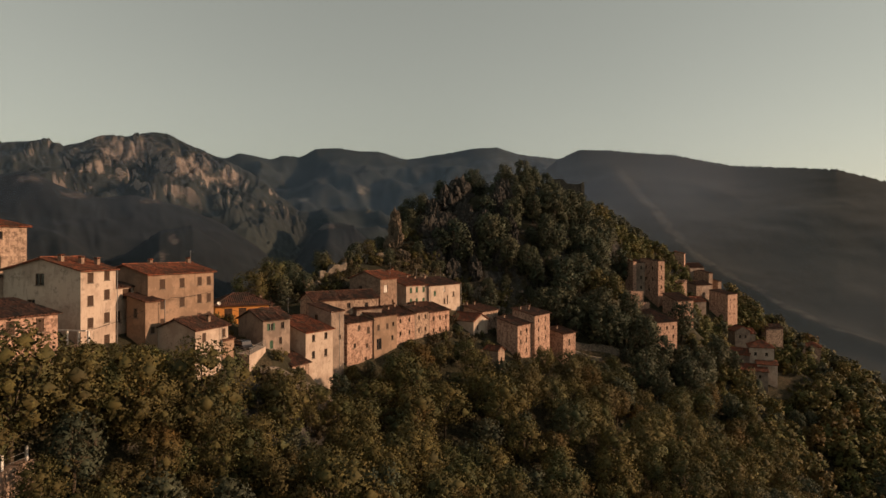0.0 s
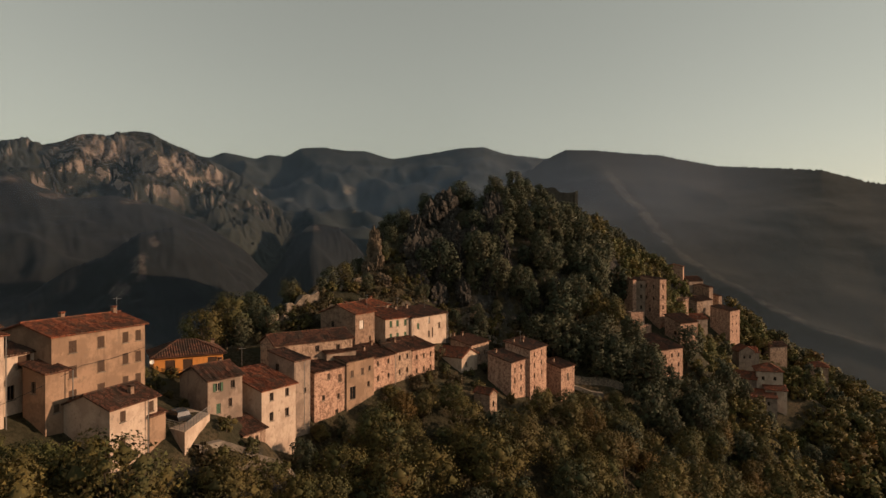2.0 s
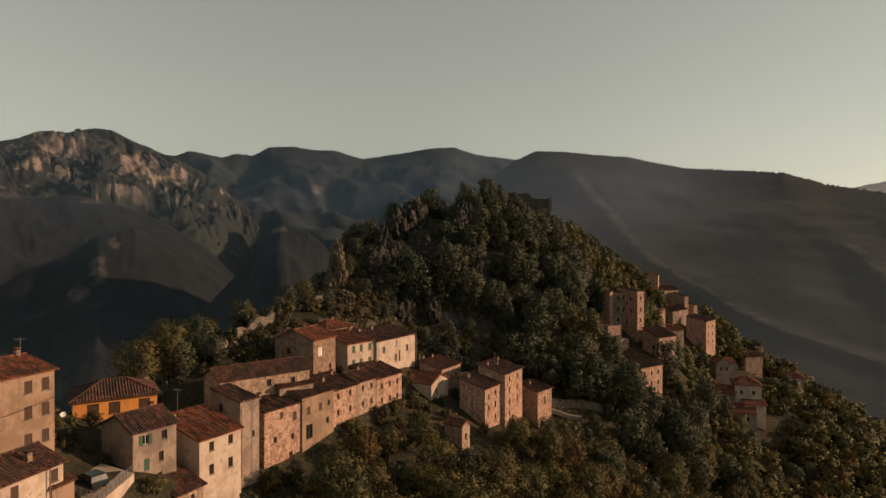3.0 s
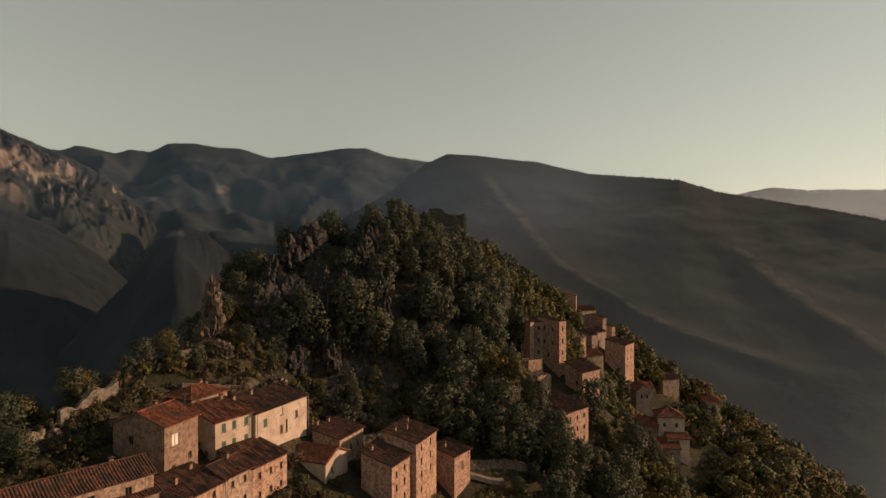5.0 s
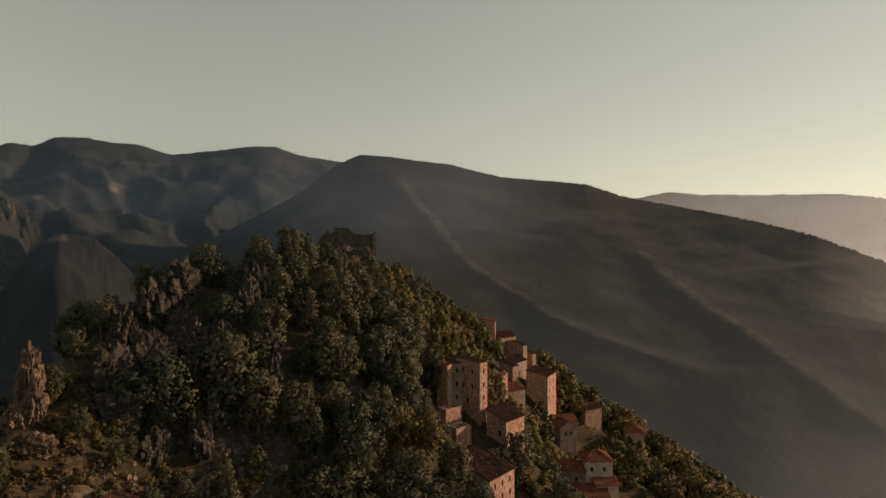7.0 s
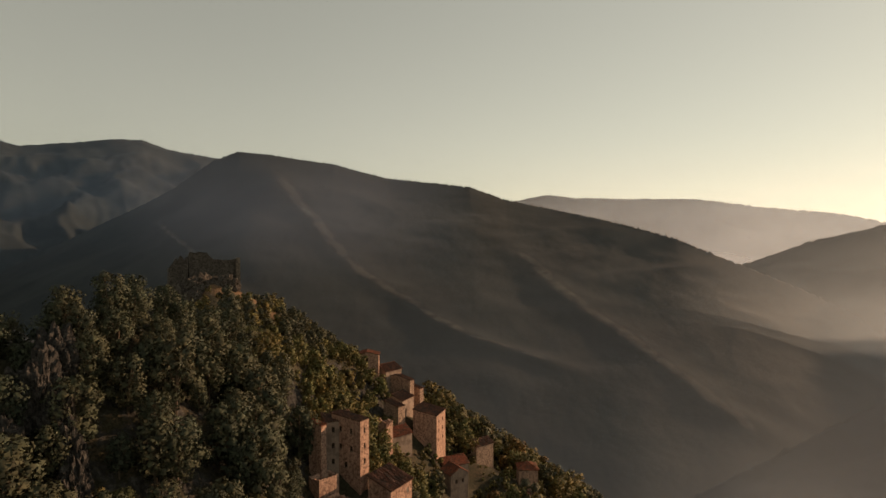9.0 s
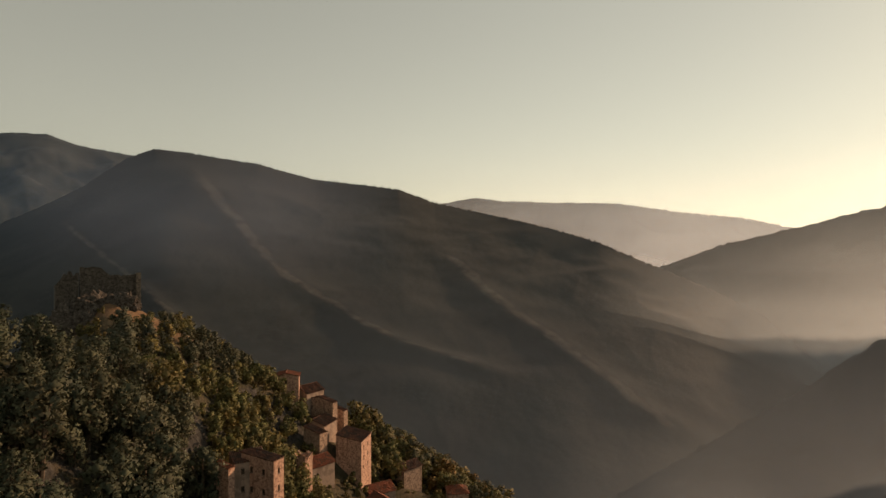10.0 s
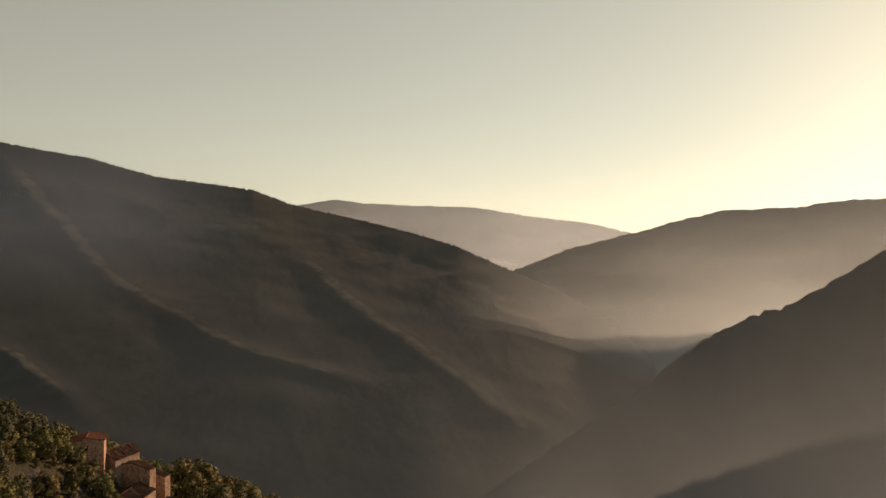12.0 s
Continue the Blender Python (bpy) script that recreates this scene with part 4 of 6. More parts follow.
house("roofed house behind the ruined tower", 66.5, 243.0, 45, 8.0, 8.0, 16, 30.5, "gable", 1.6, GREYISH, BROWN_TILE)
house("tall pink house with a jagged gable", 75.0, 233.4, 52, 9.8, 8.0, 6, 27.0, "shed", 1.6, PINKSTONE, BROWN_TILE, front=grid([2.4, 6.4], [3, 6, 9], .7, 1.1, "dark"), over=0.2)
house("red roofed house on the lower street", 77.5, 232.0, 8, 8.6, 7.0, 0, 10.8, "gable", 1.8, GREYISH, RED_TILE, front=[(2.5, -2.6, .8, 1.2, "dark"), (6, -2.6, .8, 1.2, "dark")])
house("hipped red roofed house with pale walls", 71.8, 193.4, -10, 8.0, 8.0, -4, 11.0, "hip", 2.0, CREAM, RED_TILE, front=[(2.0, -3.2, .9, 1.2, "dark"), (5.6, -3.2, .9, 1.2, "dark"), (5.6, -6.6, .9, 1.2, "dark")])
house("pale house with an uneven red roof", 64.8, 197.0, -35, 8.0, 7.0, -4, 8.0, "gable", 1.8, GREYISH, RED_TILE, front=[(2.2, -3, .8, 1.2, "dark"), (5.5, -3, .8, 1.2, "dark")])
house("small gabled house with a red roof on the street", 73.6, 217.5, 10, 6.0, 6.0, 0, 13.6, "cross", 1.8, GREYISH, RED_TILE, front=[(2.0, -3, .8, 1.2, "dark"), (4.2, -3, .8, 1.2, "dark")])
house("low red roofed house under the hipped house", 67.0, 186.5, -12, 8.5, 6.0, -6, 3.6, "shed", 1.4, GREYISH, RED_TILE, front=[(2.2, -2.6, .8, 1.2, "dark"), (6, -2.6, .8, 1.2, "dark")])
house("low wing of the hipped house with a tiled roof", 73.2, 189.4, -10, 6.5, 4.0, -6, 5.4, "shed", 1.0, CREAM, RED_TILE, front=[(3, -2.6, .8, 1.2, "dark")])
house("dark roofed house behind the lit gable", 64.5, 256.0, 30, 8.0, 7.0, 14, 38.0, "gable", 1.8, GREYISH, BROWN_TILE)
house("low house among the trees", 94.0, 244.5, 18, 8.0, 6.0, 0, 11.6, "gable", 1.4, STONE, BROWN_TILE)
house("red roofed house at the edge of the woods", 104.5, 233.0, -20, 6.5, 6.5, -10, 6.0, "hip", 1.6, STONE, RED_TILE)
house("small stone house among trees", 105.4, 219.5, 40, 2.6, 6.0, -16, 0.4, "shed", 1.0, PINKSTONE, BROWN_TILE, over=0.15)
house("brown stone house beside the white house", -70.0, 30.0, 80, 8.0, 8.0, 32, 43.0, "gable", 1.5, GREYISH, BROWN_TILE)
house("stone house with a tiled roof beside the woods", -57.0, 3.7, 76, 10.6, 8.0, 24, 39.3, "shed", 1.3, PINKSTONE, BROWN_TILE, front=[(5.5, -2.0, .9, 1.5, "brown"), (8.6, -2.0, .9, 1.5, "brown")])
house("tall stone tower house with an upper loggia", -82.0, 27.3, 75, 9.0, 9.0, 34, 50.0, "hip", 1.4, STONE, RED_TILE, front=[(4.4, -2.2, 2.2, 1.2, "dark"), (4.6, -6.6, 1.3, 1.9, "dark")], over=0.5)
house("lean-to wing behind the tall cream house", -75.6, 26.6, 268, 6.0, 7.0, 32, 40.6, "shed", 2.3, CREAM, BROWN_TILE, right=[(3.0, -2.0, 2.4, 1.5, "dark")])


# ---- ruins ----
def ruin(name, label, x, y, turn, long, deep, zb, ze, thick, mat, seed, rag=0.3, category="ruin", profile=()):
    """Roofless walls with a ragged top, as thick as they are in old houses."""
    rng = random.Random(seed)
    cc, ss = math.cos(radians(turn)), math.sin(radians(turn))
    zb = min([zb] + [ground_z(x + a * cc * long - b * ss * deep, y + a * ss * long + b * cc * deep) - 0.6 for a in (0, 1) for b in (0, 1)])
    base = thing(name, pose(x, y, zb, 0, 0, turn), label, category)
    PLANS.append((x, y, turn, long, deep, zb, ze))
    runs = [((0, 0), (long, 0)), ((long, thick), (long, deep)), ((long - thick, deep), (0, deep)), ((0, deep - thick), (0, thick))]
    for k, (p, q) in enumerate(runs):
        s = Shape()
        p, q = Vector(p), Vector(q)
        way = (q - p).normalized()
        inn = Vector((-way.y, way.x)) * thick
        n = max(2, int((q - p).length / 0.55))
        tops = [ze - zb - abs(rng.gauss(0, rag)) * (1 if 0 < i < n else 0.4) for i in range(n + 1)]
        if profile:                            # the side walls stand as high as the corners, the back a little lower
            where_at = (lambda i: i / n, lambda i: 1, lambda i: 1 - i / n, lambda i: 0)[k]
            tops = [q - np.interp(where_at(i), [p[0] for p in profile], [p[1] for p in profile]) - (0.7 if k else 0) for i, q in enumerate(tops)]
        for i in range(n):
            a, b = p + way * (q - p).length * i / n, p + way * (q - p).length * (i + 1) / n
            lo, hi = tops[i], tops[i + 1]
            ring = [(a.x, a.y), (b.x, b.y), (b.x + inn.x, b.y + inn.y), (a.x + inn.x, a.y + inn.y)]
            h = (lo, hi, hi - 0.2, lo - 0.2)
            top = [(*c, z) for c, z in zip(ring, h)]
            bot = [(*c, 0) for c in ring]
            s.face(*top)
            s.face(bot[0], bot[1], top[1], top[0])
            s.face(bot[2], bot[3], top[3], top[2])
            if i == 0:
                s.face(bot[3], bot[0], top[0], top[3])
            if i == n - 1:
                s.face(bot[1], bot[2], top[2], top[1])
        part("wall", s.mesh("wall", mat), base)
    return base


house("roofless tall stone house with bare window holes", 38.2, 183.3, 41, 3.4, 8.0, 20, 42.2, "shed", 0.9, PINKSTONE, BROWN_TILE, front=grid([1.7], [3, 6.5, 10], .7, 1.2, "dark"),
      left=[(2.5, -3, .7, 1.2, "dark"), (5.5, -3.2, .7, 1.2, "dark"), (2.5, -7, .7, 1.2, "dark"), (5.5, -7.2, .7, 1.2, "dark"), (4, -11, .7, 1.3, "dark")], over=0.1)
house("shaded tall house with a small red roof", 31.2, 187.6, 3, 6.6, 4.5, 20, 41.6, "shed", 1.0, GREYISH, BROWN_TILE, front=grid([1.8, 4.2], [2.6, 6.2, 9.8], .7, 1.2, "dark"), over=0.15)
house("narrow sunlit end wall of an old house", 29.6, 183.6, 40, 1.7, 3.6, 20, 42.0, "shed", 0.8, PINKSTONE, RED_TILE, over=0.12)
ruin("ruined_house", "low broken stone walls overgrown by shrubs", 30.2, 175.0, 30, 5.0, 4.0, 20, 28.0, 0.6, PINKSTONE, 6)
ruin("ruined_house", "low ruined stone room beside the tall ruin", 28.5, 180.0, 30, 5.5, 3.5, 22, 31.5, 0.6, PINKSTONE, 7)
ruin("ruined_house", "ivy grown ruined wall above the houses", 51.0, 207.0, 40, 3.0, 4.0, 22, 34.5, 0.7, PINKSTONE, 8, 0.8)
ruin("castle", "ruined castle curtain wall of shade-darkened rubble on the summit", 1.0, 253.6, 4, 14.2, 7.0, 64, 80.2, 1.2, SHADESTONE, 9, 0.25, category="castle",
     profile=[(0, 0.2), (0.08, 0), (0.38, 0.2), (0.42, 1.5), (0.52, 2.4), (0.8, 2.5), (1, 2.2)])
ruin("castle_tower", "broken castle tower rising from the rock", -4.6, 253.0, 8, 5.4, 6.0, 64, 79.2, 1.2, SHADESTONE, 12, 0.9, category="castle", profile=[(0, 3.5), (0.4, 1.2), (0.6, 0), (1, 0.4)])
# Paler stone at this end puts the wall's sunlit edge into the colour.
ruin("buttress", "corner buttress of the castle wall in a paler sunlit tone", 14.9, 253.2, 4, 1.2, 2.4, 64, 78.2, 0.5, DRYSTONE, 15, 0.25, category="buttress")


# ---- rocks ----
def crag(x, y, z, sx, sy, sz, seed, label="pale shade-darkened grey limestone crag with sharp edges", mat=SHADEROCK):
    bm = bmesh.new()
    bmesh.ops.create_icosphere(bm, subdivisions=5, radius=1)
    for v in bm.verts:
        p = v.co.copy()
        d = noise.turbulence(Vector((p.x * 1.9, p.y * 1.9, p.z * 1.5)) + Vector((seed, 0, 0)), 5, True) - 0.45
        e = noise.cell(Vector((p.x * 3.4, p.y * 3.4, p.z * 2.2)) + Vector((seed, seed, 0)))
        f = noise.turbulence(Vector((p.x * 6.5, p.y * 6.5, p.z * 5.5)) + Vector((0, seed, 0)), 4, True) - 0.4
        v.co = p * (1 + 0.5 * d + 0.1 * e + 0.17 * f)
        v.co.x *= sx
        v.co.y *= sy
        v.co.z *= sz
    me = bpy.data.meshes.new("crag")
    bm.to_mesh(me)
    bm.free()
    me.materials.append(mat)
    return thing("crag", pose(x, y, z, 0, 0, seed * 37), label, "rock", "limestone crags", data=me)


CRAGS = [(-15.5, 157, 4.0, 3.4, 2.6, 6), (-16.5, 153.5, 2.5, 3.0, 2.4, 6.5), (-14, 151, 2.0, 3.0, 2.2, 6), (-12.2, 148.5, 1.5, 2.8, 2.0, 6), (-19, 152, 1.5, 3.5, 2.2, 6), (-11.3, 146.4, 0.6, 2.4, 1.8, 5),
         (-44.4, 127.4, 4.6, 1.7, 1.7, 5.4), (-43.2, 125.8, 1.8, 1.6, 1.5, 4.0), (-45.2, 124.6, 0.3, 1.8, 1.6, 2.6), (-41, 122, -0.4, 2.2, 1.8, 2.0),
         (-29, 153.5, 2.0, 4.5, 2.6, 5), (-33, 149.5, 2.0, 4.5, 2.6, 5.5), (-37, 144.5, 1.5, 4.0, 2.6, 5), (-27, 146.5, 0.5, 5.0, 2.4, 6.5), (-32, 142.5, 0.5, 5.0, 2.4, 6.5), (-36, 137.5, 0.0, 4.5, 2.4, 6),
         (-24, 141.5, 0.0, 4.0, 2.2, 6), (-30, 137.5, 0.0, 4.5, 2.2, 5.5), (-21, 147, 0.0, 4.0, 2.2, 6), (-34, 132.5, 0.0, 3.5, 2.0, 4.5), (-28, 133, 0.0, 3.5, 2.0, 4), (-22, 136.5, -0.5, 3.5, 2.0, 4.5), (-16, 141, -0.5, 3.0, 2.0, 5),
         (-1, 250.5, 2.6, 5, 3, 6), (5, 251, 1.8, 5, 2.6, 4), (-7, 251.5, 3.2, 4.5, 3.6, 6.5), (-12.5, 253, 1.8, 4.0, 3.6, 5), (2, 248.5, 0.5, 4, 2.6, 4), (12, 250.8, 0.6, 3.6, 2.4, 3), (-16, 255, 0.5, 4, 3, 3.5)]
for k, (x, y, up, a, b, c) in enumerate(CRAGS):
    far, sun_toned = y > 200, x < -40
    crag(x, y, ground_z(x, y) + up, a, b, c, k + 1, label="dark castle rock with broken edges" if far else "limestone spire with warm sunlight put into its colour" if sun_toned else "shade-darkened grey limestone crag with sharp edges",
         mat=SHADESTONE if far else SUNROCK if sun_toned else SHADEROCK)


# ---- trees ----
def tree_meshes(seed, leaf, crown=4.0, height=8.5, clumps=24, blades=135, size=0.34, low=0.3):
    """Trunk with limbs, and a crown of many small leaf clumps on uneven boughs."""
    rng = random.Random(seed)
    trunk, top = Shape(), Shape()
    mid = height * (low + 1) / 2
    trunk.bar((0, 0, -1.5), (rng.uniform(-.3, .3), rng.uniform(-.3, .3), mid), 0.22, 6)
    boughs = []
    for k in range(clumps):
        a, e = k * 2.4 + rng.uniform(-.5, .5), -0.95 + 1.9 * (k + rng.random()) / clumps
        r = crown * math.sqrt(max(0.08, 1 - e * e)) * rng.uniform(0.35, 0.88)
        c = Vector((r * math.cos(a), r * math.sin(a), mid + e * (height - mid) * 0.9))
        boughs.append((c, crown * rng.uniform(0.2, 0.42)))
        if k % 3 == 0:
            trunk.bar((0, 0, mid * 0.6), c, 0.09, 4)
    heart, lean = Vector((0, 0, mid - 0.25 * (height - mid))), []

    def outward(p, c):
        return tuple(((p - c).normalized() * 0.62 + (p - heart).normalized() * 0.5).normalized())

    for c, r in boughs:
        i = len(top.v)                         # the dark heart of the bough
        for way in ((1, 0, 0), (0, 1, 0), (-1, 0, 0), (0, -1, 0), (0, 0, 0.85), (0, 0, -0.85)):
            top.v.append(tuple(c + Vector(way) * r * rng.uniform(0.35, 0.6)))
            lean.append(outward(Vector(top.v[-1]), c))
        top.f += [(i + q, i + (q + 1) % 4, i + 4) for q in range(4)] + [(i + (q + 1) % 4, i + q, i + 5) for q in range(4)]
        for _ in range(blades):
            d = Vector((rng.gauss(0, 1), rng.gauss(0, 1), rng.gauss(0.2, 1))).normalized()
            p = c + d * r * (1.14 - 0.5 * rng.random() ** 1.7)
            way = outward(p, c)
            d = (d + Vector((rng.gauss(0, .5), rng.gauss(0, .5), rng.gauss(0, .5)))).normalized()
            s = d.orthogonal().normalized()
            s.rotate(Matrix.Rotation(rng.uniform(0, 6.3), 3, d))
            u = d.cross(s)
            g = size * rng.uniform(0.5, 1.2)
            top.face(p - s * g * .55 - u * g * .3, p + s * g * .5 - u * g * rng.uniform(0, .4), p + u * g * .6)
            lean += [way] * 3
    me = top.mesh("crown", leaf, True)
    me.normals_split_custom_set_from_vertices(lean)
    me.attributes.new("lean", "FLOAT_VECTOR", "POINT").data.foreach_set("vector", [q for w in lean for q in w])
    return trunk.mesh("trunk", BARK), me


KINDS = {}          # trunk, crown, label, name, category
GREEN, AUTUMN, OAK, SHRUB, SCRUB, HAZEL, BUSH = "green", "autumn", "oak", "shrub", "scrub", "hazel", "bush"
KINDS[GREEN] = [(*tree_meshes(10 + k, LEAF_GREEN, 4.2 + 0.3 * k, 10 + 0.5 * k), "broadleaf tree with a full green crown", "tree", "tree") for k in range(4)]
KINDS[AUTUMN] = [(*tree_meshes(20 + k, LEAF_AUTUMN, 4.0, 9.5), "broadleaf tree turning brown and orange", "tree", "tree") for k in range(2)]
KINDS[OAK] = [(*tree_meshes(30 + k, LEAF_DARK, 3.0 + 0.2 * k, 9.4, 22, 92, 0.43, 0.12), "dark evergreen oak with a dense crown", "evergreen_oak", "tree") for k in range(4)]
KINDS[SHRUB] = [(*tree_meshes(40 + k, LEAF_GREEN, 2.0, 2.6, 8, 60, 0.44, 0.0), "low rounded shrub on the slope", "shrub", "shrub") for k in range(3)]
KINDS[SCRUB] = [(*tree_meshes(45 + k, LEAF_SCRUB, 2.0, 2.2, 7, 54, 0.42, 0.0), "dry brown scrub bush on the terrace", "bush", "shrub") for k in range(2)]
KINDS[HAZEL] = [(*tree_meshes(15 + k, LEAF_GOLD, 3.4, 7.5, 20, 110, 0.36, 0.15), "broadleaf tree in yellow-green autumn leaf", "tree", "tree") for k in range(2)]
KINDS[BUSH] = [(*tree_meshes(47 + k, LEAF_GOLD, 2.0, 2.8, 8, 60, 0.46, 0.0), "yellow-green bush between the houses", "bush", "shrub") for k in range(2)]
COARSE = {HAZEL: [tree_meshes(77, LEAF_GOLD, 3.4, 7.5, 12, 50, 0.78, 0.15)], BUSH: [tree_meshes(78, LEAF_GOLD, 2.0, 2.8, 6, 36, 0.62, 0.0)], SCRUB: [tree_meshes(75, LEAF_SCRUB, 2.0, 2.2, 6, 28, 0.6, 0.0)], GREEN: [tree_meshes(50 + k, LEAF_GREEN, 4.3, 10, 12, 42, 0.9, 0.2) for k in range(3)], AUTUMN: [tree_meshes(55, LEAF_AUTUMN, 4.0, 9.5, 12, 42, 0.9, 0.2)],
          OAK: [tree_meshes(60 + k, LEAF_DARK, 3.1, 9.2, 13, 50, 0.78, 0.12) for k in range(3)], SHRUB: [tree_meshes(70, LEAF_GREEN, 2.0, 2.6, 6, 34, 0.62, 0.0)]}


def plant(kind, rng, x, y, z, scale, turn):
    trunk, crown, label, name, category = rng.choice(KINDS[kind])
    ob = thing(name, Matrix.Translation((x, y, z)) @ Matrix.Rotation(turn, 4, "Z") @ Matrix.Scale(scale, 4), label, category, "trees and shrubs on the hillside")
    part("trunk", trunk, ob)
    part("crown", crown, ob)
    return ob


CLEAR = [(-40.5, 121, 2.5), (-38, 116, 2.0), (-36, 110.5, 1.5), (39, 147, 4), (43, 152, 4), (50, 177, 3), (47, 172, 3), (-47, 44, 6.5), (-52, 50, 6.0), (-14, 121, 4.0), (-8, 125, 3.0), (-57.5, 17.5, 3.5)] + [(o.location.x + 0.5, o.location.y - 1.5, 1.9) for o in scene.objects if o.name.startswith("crag")]


def free_of_houses(x, y, gap, clearings=True):
    if clearings and any(math.dist((x, y), c[:2]) < c[2] for c in CLEAR):
        return False
    for hx, hy, turn, long, deep, zb, ze in PLANS:
        c, s = math.cos(radians(turn)), math.sin(radians(turn))
        u, v = (x - hx) * c + (y - hy) * s, -(x - hx) * s + (y - hy) * c
        if -gap < u < long + gap and -gap < v < deep + gap:
            return False
    return True


def house_near(x, y):
    """How far the nearest house front is uphill, and its eave."""
    best = (99, 99)
    for hx, hy, turn, long, deep, zb, ze in PLANS:
        c, s = math.cos(radians(turn)), math.sin(radians(turn))
        u, v = (x - hx) * c + (y - hy) * s, (x - hx) * s - (y - hy) * c
        if -5 < u < long + 5 and 0 < v < 40:
            best = min(best, (v, ze))
    return best


def east_of_crest(x, y):
    d = np.hypot(x - _line[:, 0], y - _line[:, 1])
    i = int(d.argmin())
    return float(d[i]) * (1 if (x - _line[i, 0]) * _line[i, 8] - (y - _line[i, 1]) * _line[i, 7] > 0 else -1), i


def scatter(step, rng):
    for j in range(int(360 / step)):
        for i in range(int(300 / step)):
            x, y = -105 + (i + rng.uniform(-.42, .42) + 0.5 * (j % 2)) * step, -25 + (j + rng.uniform(-.42, .42)) * step
            if (x + 9) * 0.66 - (y - 46) * 0.75 > 14 and y < 200 or x > 165 or y > 330:      # far below the walk
                continue
            yield x, y


rng = random.Random(5)
planted = []
for x, y in scatter(6.0, rng):                          # the woods below the village and beyond it
    e, _ = east_of_crest(x, y)
    hill = y > 122 and e < 60
    if not -16 < e < 160 or hill or not free_of_houses(x, y, 1.7):
        continue
    z = ground_z(x, y)
    v, ze = house_near(x, y)
    kind = rng.choices([GREEN, AUTUMN, OAK], [8, 2, 2])[0]
    scale = rng.uniform(0.8, 1.2)
    if e < 0:
        if y < 66:
            continue
        kind, scale = rng.choice([OAK, OAK, OAK, GREEN]), rng.uniform(0.5, 0.95)
    elif v > 39 and 60 < y < 122 and e < 24:                 # gardens and lanes uphill of the fronts
        if rng.random() < 0.35:
            continue
        kind, scale = rng.choice([SHRUB, SHRUB, SHRUB, OAK]), rng.uniform(0.5, 0.9)
    elif x > 26 and y > 138:                                  # round the upper hamlet
        kind = rng.choices([HAZEL, GREEN, OAK, AUTUMN], [5, 2, 2, 1])[0]
        scale = rng.uniform(0.7, 1.1)
        if v < 16:
            kind, scale = rng.choice([HAZEL, BUSH, BUSH]), rng.uniform(0.5, 0.9)
            scale = min(scale, max(0.3, (ze - 9 - z) / 8))
        elif x > 84:
            scale = rng.uniform(1.0, 1.45)
    elif v < 16:
        scale = min(scale, max(0.45, (ze - (6.5 if v < 6 else 4.0) - z) / 10.5))
        if ze - z < 6:
            kind, scale = SHRUB, rng.uniform(0.6, 1.0)
    if x < -55 and y < 66:
        kind, scale = SHRUB, rng.uniform(0.4, 0.8)
    if x < -30 and y < 44 and e < 34:                   # young growth under the tall houses
        scale = min(scale, rng.uniform(0.6, 0.78) if e < 17 else rng.uniform(0.8, 1.0))
    planted.append((kind, x, y, z - 0.4, scale))
for x, y in scatter(4.9, rng):                          # the wooded rock
    e, _ = east_of_crest(x, y)
    if not (y > 122 and -12 < e < 60) or not free_of_houses(x, y, 1.6):
        continue
    z = ground_z(x, y)
    v, ze = house_near(x, y)
    kind, scale = rng.choices([OAK, GREEN, SHRUB], [15, 1, 1])[0], rng.choice([0.7, 0.9, 1.1, 1.25, 1.45]) * rng.uniform(0.9, 1.1)
    if z < 40 and y < 136 and e < 34:                   # stony terraces at its foot
        if rng.random() < 0.06:
            continue
        kind, scale = rng.choice([SHRUB, OAK, OAK]), rng.uniform(0.4, 0.9)
    if 240 < y < 285 and -12 < e < 15:                 # bare grass round the castle
        if rng.random() < 0.75:
            continue
        kind, scale = SHRUB, rng.uniform(0.3, 0.7)
    elif 183 < y < 240 and -14 < e < 5:                # low growth along the crest
        if rng.random() < 0.1:
            continue
        kind, scale = SHRUB, rng.uniform(0.5, 0.95)
    elif y < 158 and x < -23 and -14 < e < 9:          # low growth on the rocky shoulder
        kind, scale = rng.choice([SHRUB, OAK, OAK]), rng.uniform(0.5, 1.0)
    elif y < 205 and -14 < e < 10:
        scale = min(scale, 1.05)
    elif 192 < y < 290 and -12 < e < 24:
        kind, scale = rng.choice([OAK, HAZEL]), rng.uniform(0.55, 0.8)
    elif 225 < y < 290 and e < 34:
        scale = rng.uniform(0.55, 0.8)
    elif x > 26 and y > 190 and kind != SHRUB:
        kind, scale = HAZEL, rng.uniform(0.6, 1.0)
    if kind == GREEN:
        scale *= 0.75
    if 18 < x < 38 and 158 < y < 184:
        scale = min(scale, 0.6)
    if v < 14 and x > 26 and y > 165:
        kind, scale = rng.choice([HAZEL, BUSH, SHRUB]), rng.uniform(0.5, 0.8)
    if v < 12:
        scale = min(scale, (ze - 6 - z) / 9.0)
        if scale < 0.4:
            kind, scale = SHRUB, rng.uniform(0.6, 1.0)
    planted.append((kind, x, y, z - 0.4, scale))

